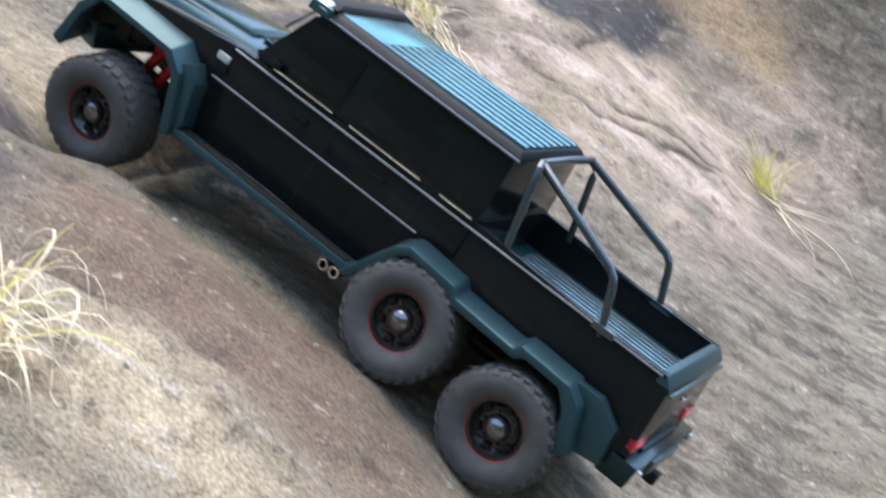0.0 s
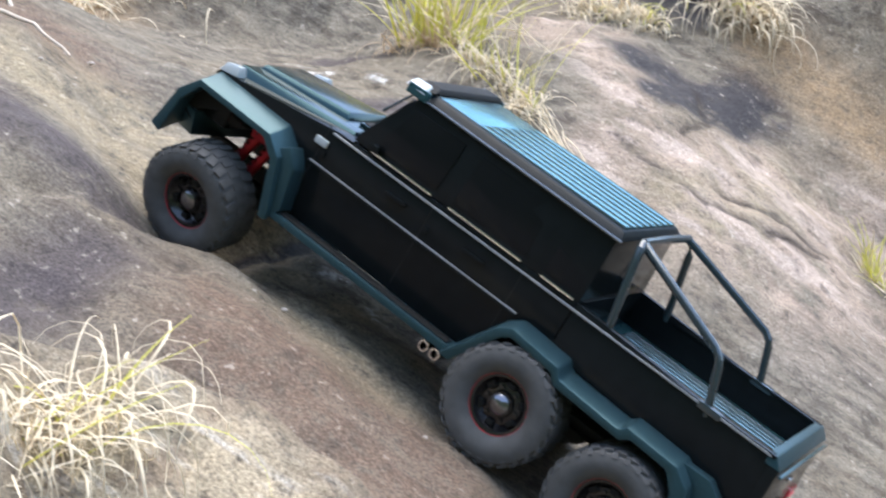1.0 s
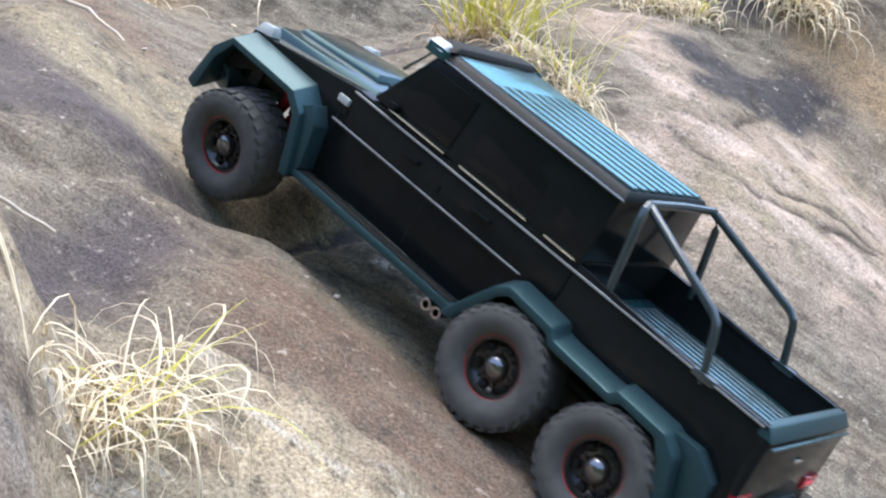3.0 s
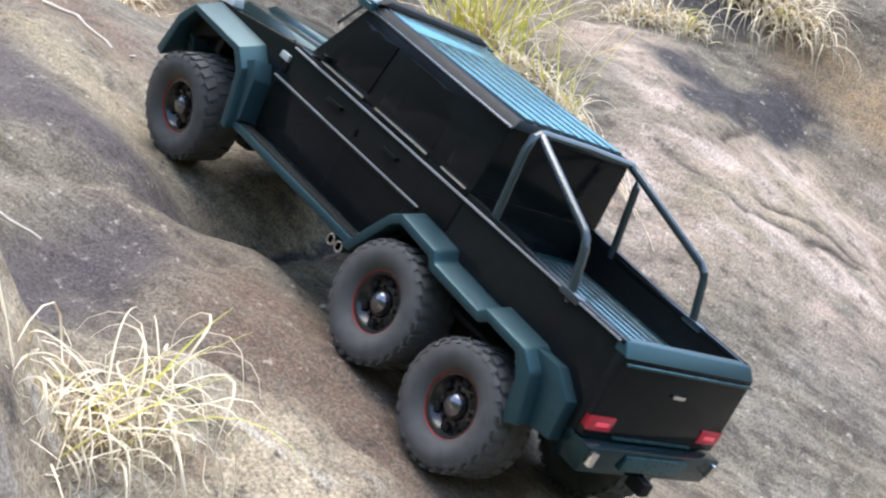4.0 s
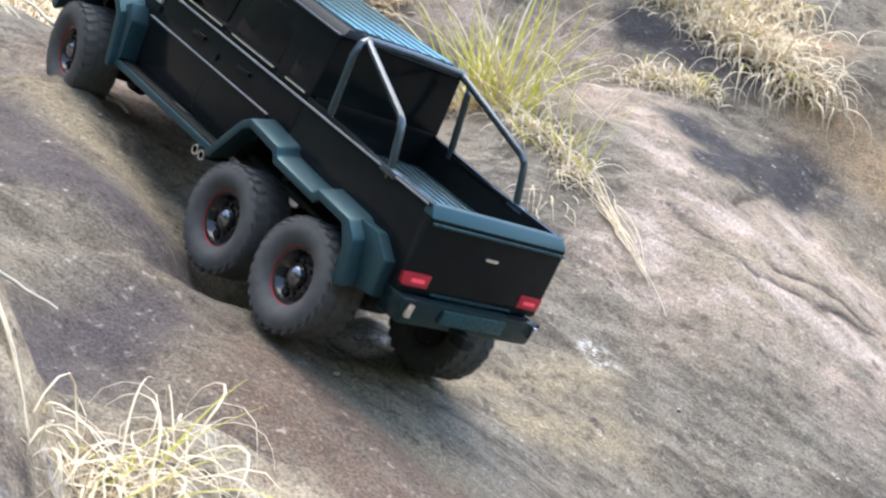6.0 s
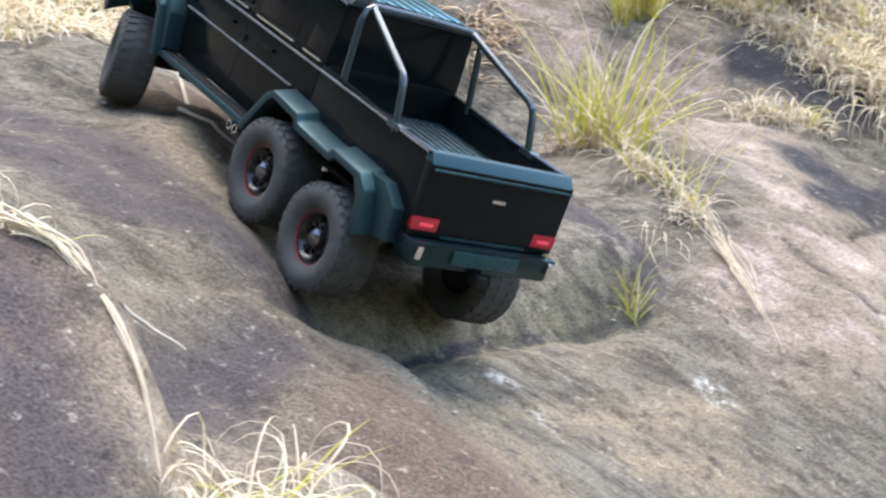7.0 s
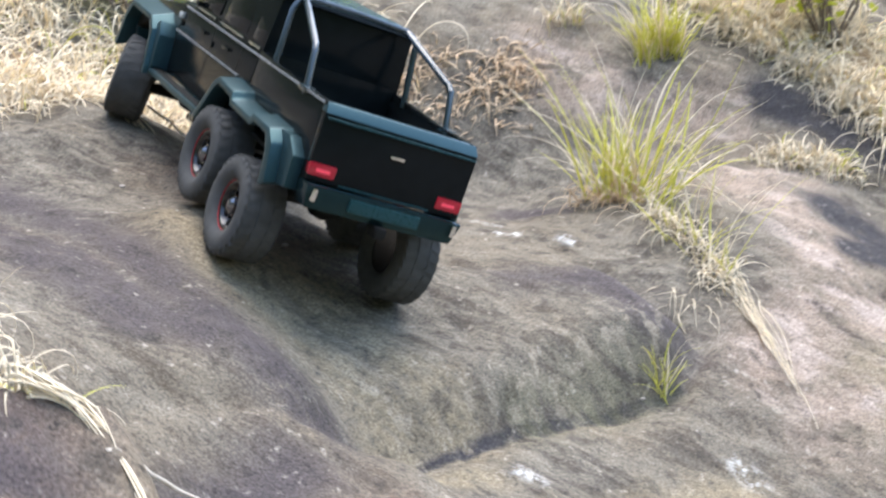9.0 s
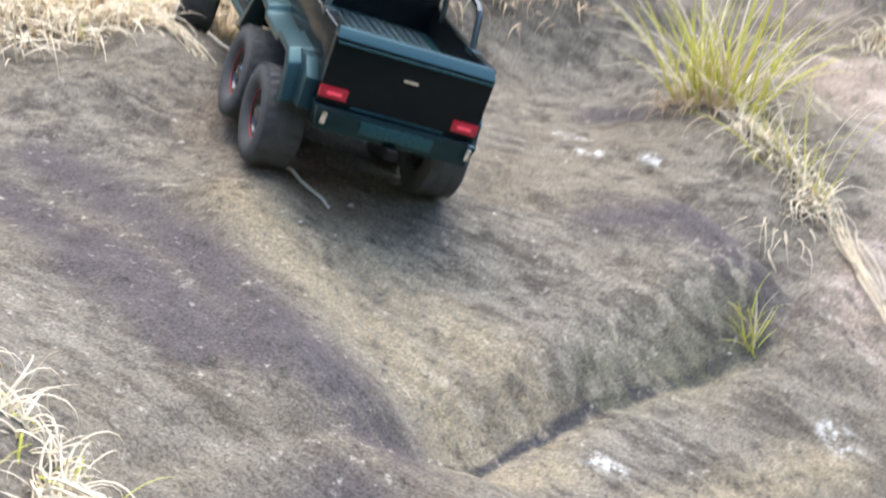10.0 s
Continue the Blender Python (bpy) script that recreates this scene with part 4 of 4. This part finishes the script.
def strands(name, label, line, count, width, lift, span, thick, mat=None):
    """Long dry stalks that lie beside one another along a line on the rock."""
    root = tagged(new(name), label, "grass")
    root.location = (line[0][0], line[0][1], ground_at(*line[0]))
    legs = [math.dist(p, q) for p, q in zip(line, line[1:])]
    whole = sum(legs)

    def along(u):
        d = min(max(u, 0), 1) * whole
        for p, q, leg in zip(line, line[1:], legs):
            if d <= leg:
                return p[0] + (q[0] - p[0]) * d / leg, p[1] + (q[1] - p[1]) * d / leg
            d -= leg
        return line[-1]

    for i in range(count):
        u0 = rng.uniform(0, max(0.02, 1 - span))
        long = span * rng.uniform(0.5, 1.1)
        ox, oy, hump, wave = rng.gauss(0, width), rng.gauss(0, width), rng.uniform(0.2, 1) * lift, rng.uniform(0, 6)
        pts = []
        for k in range(9):
            f = k / 8
            x, y = along(u0 + long * f)
            x += ox * (1 - 0.7 * f) + 0.4 * width * math.sin(wave + 5 * f)
            y += oy * (1 - 0.7 * f) + 0.4 * width * math.cos(wave + 4 * f)
            pts.append(Vector((x, y, ground_at(x, y) + 0.002 + hump * math.sin(math.pi * (0.15 + 0.8 * f)))) - root.location)
        part("dry_stalk", tube(pts, thick * rng.uniform(0.6, 1.2), 5, taper=thick * 0.4), mat or DRY, root)
    return root


tuft("grass_clump", "curly pale dry grass with a few green blades on a boulder", [(-0.402, 1.02), (-0.39, 1.045), (-0.374, 1.07), (-0.357, 1.095), (-0.335, 1.12)], 190, 5, (0.06, 0.19), (0.1, 1.3), 5.8, 0.0026, spread=0.013, curl=2.8)
tuft("grass_tuft", "long green blades leaning out of the dry clump", [(-0.40, 1.03), (-0.385, 1.06), (-0.36, 1.09)], 0, 5, (0.11, 0.16), (0.5, 0.85), 0.6, 0.0045, toward=0.5, spread=0.008, curl=0.2)
tuft("grass_clump", "tall yellow-green grass with dry stalks in a rock joint", [(-0.23, 2.43), (-0.19, 2.40), (-0.16, 2.37)], 26, 44, (0.12, 0.30), (0.8, 1.55), 0.9, 0.0052, spread=0.012, straight=0.4, curl=0.4)
tuft("grass_tuft", "long green blades splaying out of the rock joint", [(-0.15, 2.37), (-0.11, 2.31)], 12, 22, (0.14, 0.30), (0.6, 1.4), 1.1, 0.0050, toward=0.1, spread=0.010, straight=0.4, curl=0.3)
strands("grass_clump", "long straight dry straws fallen to one side", [(-0.14, 2.36), (-0.06, 2.33), (0.02, 2.30)], 4, 0.012, 0.10, 1.0, 0.0012)
tuft("grass_clump", "red-brown dead stubble at the foot of the grass", [(-0.24, 2.42), (-0.19, 2.39), (-0.16, 2.36)], 150, 0, (0.03, 0.11), (0.2, 1.5), 2.4, 0.003, spread=0.018, dry_mat=DRYRED)
tuft("grass_clump", "matted dry grass and roots hanging from a rock joint", [(-0.14, 2.32), (-0.10, 2.26), (-0.07, 2.21), (-0.04, 2.17), (-0.03, 2.12)], 300, 0, (0.03, 0.11), (0.0, 1.4), 4.4, 0.003, spread=0.010, curl=2.0)
tuft("grass_tuft", "upright yellow-green blades above the hanging roots", [(-0.10, 2.26), (-0.06, 2.20), (-0.02, 2.15)], 14, 22, (0.06, 0.2), (0.6, 1.5), 0.9, 0.003, spread=0.010)
tuft("grass_clump", "dry roots hanging down the rock flank", [(-0.09, 2.12), (-0.06, 2.09)], 60, 0, (0.04, 0.11), (-0.9, 0.3), 1.4, 0.0022, toward=-1.7, spread=0.014, curl=0.8)
strands("grass_clump", "dry strands trailing down the rock", [(-0.03, 2.16), (0.0, 2.10), (0.045, 2.02), (0.085, 1.93)], 20, 0.011, 0.012, 0.6, 0.0009)
tuft("grass_tuft", "small green tuft in the rock crack", [(-0.115, 1.915), (-0.10, 1.92)], 8, 16, (0.04, 0.09), (0.8, 1.5), 0.8, 0.0028, spread=0.008)
tuft("grass_clump", "low mat of straw with green tips", [(0.055, 2.59), (0.10, 2.585), (0.15, 2.58), (0.19, 2.58)], 320, 20, (0.03, 0.09), (0.3, 1.5), 3.8, 0.0036, spread=0.016, curl=1.6)
tuft("grass_clump", "thick bleached dry grass hanging over the rock", [(0.25, 2.72), (0.29, 2.66), (0.33, 2.62), (0.40, 2.60)], 290, 4, (0.06, 0.16), (0.0, 1.1), 3.4, 0.0034, toward=-1.2, spread=0.018)
tuft("grass_clump", "yellow-green grass with bleached straw below the shrub", [(-0.165, 2.76), (-0.13, 2.78), (-0.095, 2.79)], 60, 120, (0.06, 0.18), (0.8, 1.5), 1.2, 0.004, spread=0.012)
tuft("grass_tuft", "pale short grass tuft on the rock", [(-0.33, 2.83), (-0.28, 2.84)], 70, 12, (0.03, 0.10), (0.5, 1.5), 2.0, 0.003, spread=0.012)
tuft("grass_bank", "dense bleached dry grass on sandy soil", [(-1.30, 2.06), (-1.12, 2.13), (-1.06, 2.26), (-0.95, 2.36), (-0.82, 2.48)], 1700, 10, (0.05, 0.17), (0.0, 1.3), 3.6, 0.0042, spread=0.055, kind="stuff")
tuft("grass_bank", "dense dry grass mat on the bank", [(-1.35, 2.3), (-1.15, 2.42), (-0.9, 2.58), (-0.7, 2.72)], 1500, 60, (0.06, 0.18), (0.1, 1.4), 3.0, 0.0042, spread=0.07, kind="stuff")
tuft("grass_bank", "tan dry grass and litter behind the rock", [(-0.62, 2.66), (-0.52, 2.69), (-0.43, 2.69), (-0.37, 2.72)], 800, 0, (0.02, 0.08), (-0.2, 0.6), 2.6, 0.004, spread=0.026, dry_mat=DRYRED, kind="stuff")
tuft("grass_bank", "thick bleached dry grass and litter under the shrub", [(-0.08, 2.97), (-0.02, 2.93), (0.04, 2.88), (0.115, 2.835), (0.18, 2.775), (0.26, 2.71), (0.34, 2.68)], 2600, 30, (0.03, 0.12), (-0.1, 1.3), 3.4, 0.0036, spread=0.026, kind="stuff")
tuft("grass_bank", "pale dry grass behind the shrub", [(-0.06, 3.06), (0.08, 2.98), (0.22, 2.90), (0.36, 2.80)], 1400, 40, (0.04, 0.13), (0.0, 1.3), 3.2, 0.0036, spread=0.04, kind="stuff")
tuft("grass_tuft", "bright yellow-green tuft with a trailing dry root", [(0.49, 2.24), (0.505, 2.235)], 10, 30, (0.04, 0.11), (0.8, 1.5), 0.8, 0.003, spread=0.008)
tuft("grass_tuft", "dry roots trailing over the rock below a green tuft", [(0.50, 2.23), (0.53, 2.20)], 12, 0, (0.08, 0.16), (-0.5, 0.0), 0.3, 0.0018, toward=-1.0, spread=0.006, curl=0.7)
tuft("grass_clump", "curly dry stalks with green blades on a boulder edge", [(-0.76, 1.235), (-0.71, 1.21), (-0.67, 1.185), (-0.63, 1.165), (-0.60, 1.14), (-0.575, 1.10)], 170, 16, (0.04, 0.12), (0.4, 1.5), 3.2, 0.0030, spread=0.009, curl=1.4)
strands("grass_clump", "dry stalks fallen along the boulder edge", [(-0.62, 1.15), (-0.585, 1.088), (-0.555, 1.088), (-0.525, 1.090), (-0.498, 1.078), (-0.484, 1.068)], 60, 0.008, 0.020, 0.45, 0.0014)
strands("grass_clump", "pale thin stalks at the end of the boulder edge", [(-0.49, 1.072), (-0.453, 1.039), (-0.437, 1.025), (-0.41, 0.99)], 5, 0.003, 0.012, 0.8, 0.0011)
strands("grass_clump", "bundle of dry twigs and straw lying on the rock", [(-0.99, 2.19), (-0.90, 2.12), (-0.81, 2.045)], 18, 0.010, 0.025, 0.7, 0.0013)
stick("stick", "pale broken stick with a blunt end", [(-0.505, 1.068, 0.0), (-0.492, 1.078, 0.001), (-0.466, 1.10, 0.024), (-0.44, 1.123, 0.064)], 0.0024)
stick("twig", "pale dead twig lying on the rock", [(-0.687, 1.828, 0.008), (-0.635, 1.800, 0.008), (-0.583, 1.774, 0.006)], 0.0030)
stick("twig", "thin bare branch on the rock", [(-0.72, 1.98, 0.0), (-0.77, 2.06, 0.02), (-0.86, 2.12, 0.03)], 0.003)
shrub("small shrub with yellow-green leaves", 0.175, 2.86, 0.27, 11, 298, 3)
shrub("low green shrub on the bank", -1.09, 2.58, 0.13, 7, 290, 5)
shrub("low green shrub behind the rock", -0.75, 2.85, 0.2, 5, 200, 8)
for i, (x, y, s) in enumerate([(-0.797, 1.853, 0.004), (-0.573, 1.826, 0.004), (-0.268, 1.436, 0.0035), (-0.08, 1.915, 0.006), (-0.065, 1.922, 0.005), (-0.13, 1.895, 0.004), (-0.60, 1.72, 0.003), (-0.30, 1.44, 0.003), (-0.12, 1.33, 0.0025), (0.10, 1.80, 0.003), (0.30, 1.82, 0.004)]):
    bm = bmesh.new()
    bmesh.ops.create_icosphere(bm, subdivisions=2, radius=s)
    for v in bm.verts:
        v.co *= 1 + 0.5 * noise.noise(v.co * 160 + Vector((i * 3, 0, 0)))
        v.co.z *= 0.6
    tagged(part("pebble", bm, PEBBLE, at=Matrix.Translation((x, y, ground_at(x, y) + s * 0.3))), "pale stone chip lying on the rock", "stone", "loose stone chips")


def fallen_leaf(x, y, turn, long):
    """A curled dead leaf: a blade of two halves folded along its rib."""
    bm = bmesh.new()
    rows = []
    for i in range(7):
        u = i / 6
        w = 0.26 * long * math.sin(math.pi * (0.06 + 0.9 * u)) + 0.0004
        z = 0.22 * long * (u - 0.45) ** 2
        rows.append([bm.verts.new((long * (u - 0.5), v * w, z + abs(v) * 0.35 * w)) for v in (-1, 0, 1)])
    for a, b in zip(rows, rows[1:]):
        for k in range(2):
            bm.faces.new((a[k], a[k + 1], b[k + 1], b[k]))
    ob = part("dead_leaf", bm, DEADLEAF, at=pose(x, y, ground_at(x, y) + 0.004, 12, -14, turn))
    ob.modifiers.new("thickness", "SOLIDIFY").thickness = 0.0006
    return tagged(ob, "curled orange-brown dead leaf lying on the rock", "leaf")


fallen_leaf(-0.595, 1.125, 80, 0.026)


# ---- movement ----
def between(rows, t):
    for a, b in zip(rows, rows[1:]):
        if a[0] <= t <= b[0]:
            f = (t - a[0]) / (b[0] - a[0])
            return [p + (q - p) * f for p, q in zip(a[1:], b[1:])]
    return list(rows[-1][1:])


def motions():
    walk(truck, [(t, pose(x, y, z, rx, ry, rz)) for t, x, y, z, rx, ry, rz in TRUCK])
    # wheels roll with the way gone; the front pair steers; axles rise and fall
    times = [0.25 * k for k in range(41)]
    gone, roll, last = [], 0.0, None
    for t in times:
        here = Vector(between(TRUCK, t)[:3])
        if last is not None:
            roll += math.degrees((here - last).length / TYRE_R) * (1 if t > 2.2 else 0.0)
        last = here
        gone.append(roll)
    for name, x, y, z, ob in wheels:
        rows = []
        for t, spin in zip(times, gone):
            steer = between(STEER, t)[0] if name == "front" else 0.0
            lift = between(LIFT, t)[("front", "middle", "rear").index(name) * 2 + (0 if y > 0 else 1)]
            pair = between(LIFT, t)[("front", "middle", "rear").index(name) * 2:][:2]
            tilt = math.degrees(math.atan2(pair[0] - pair[1], 0.204))
            rows.append((t, pose(x, y, z + lift) @ pose(0, 0, 0, tilt, 0, steer) @ pose(0, 0, 0, 0, spin, 0)))
        walk(ob, rows)


motions()
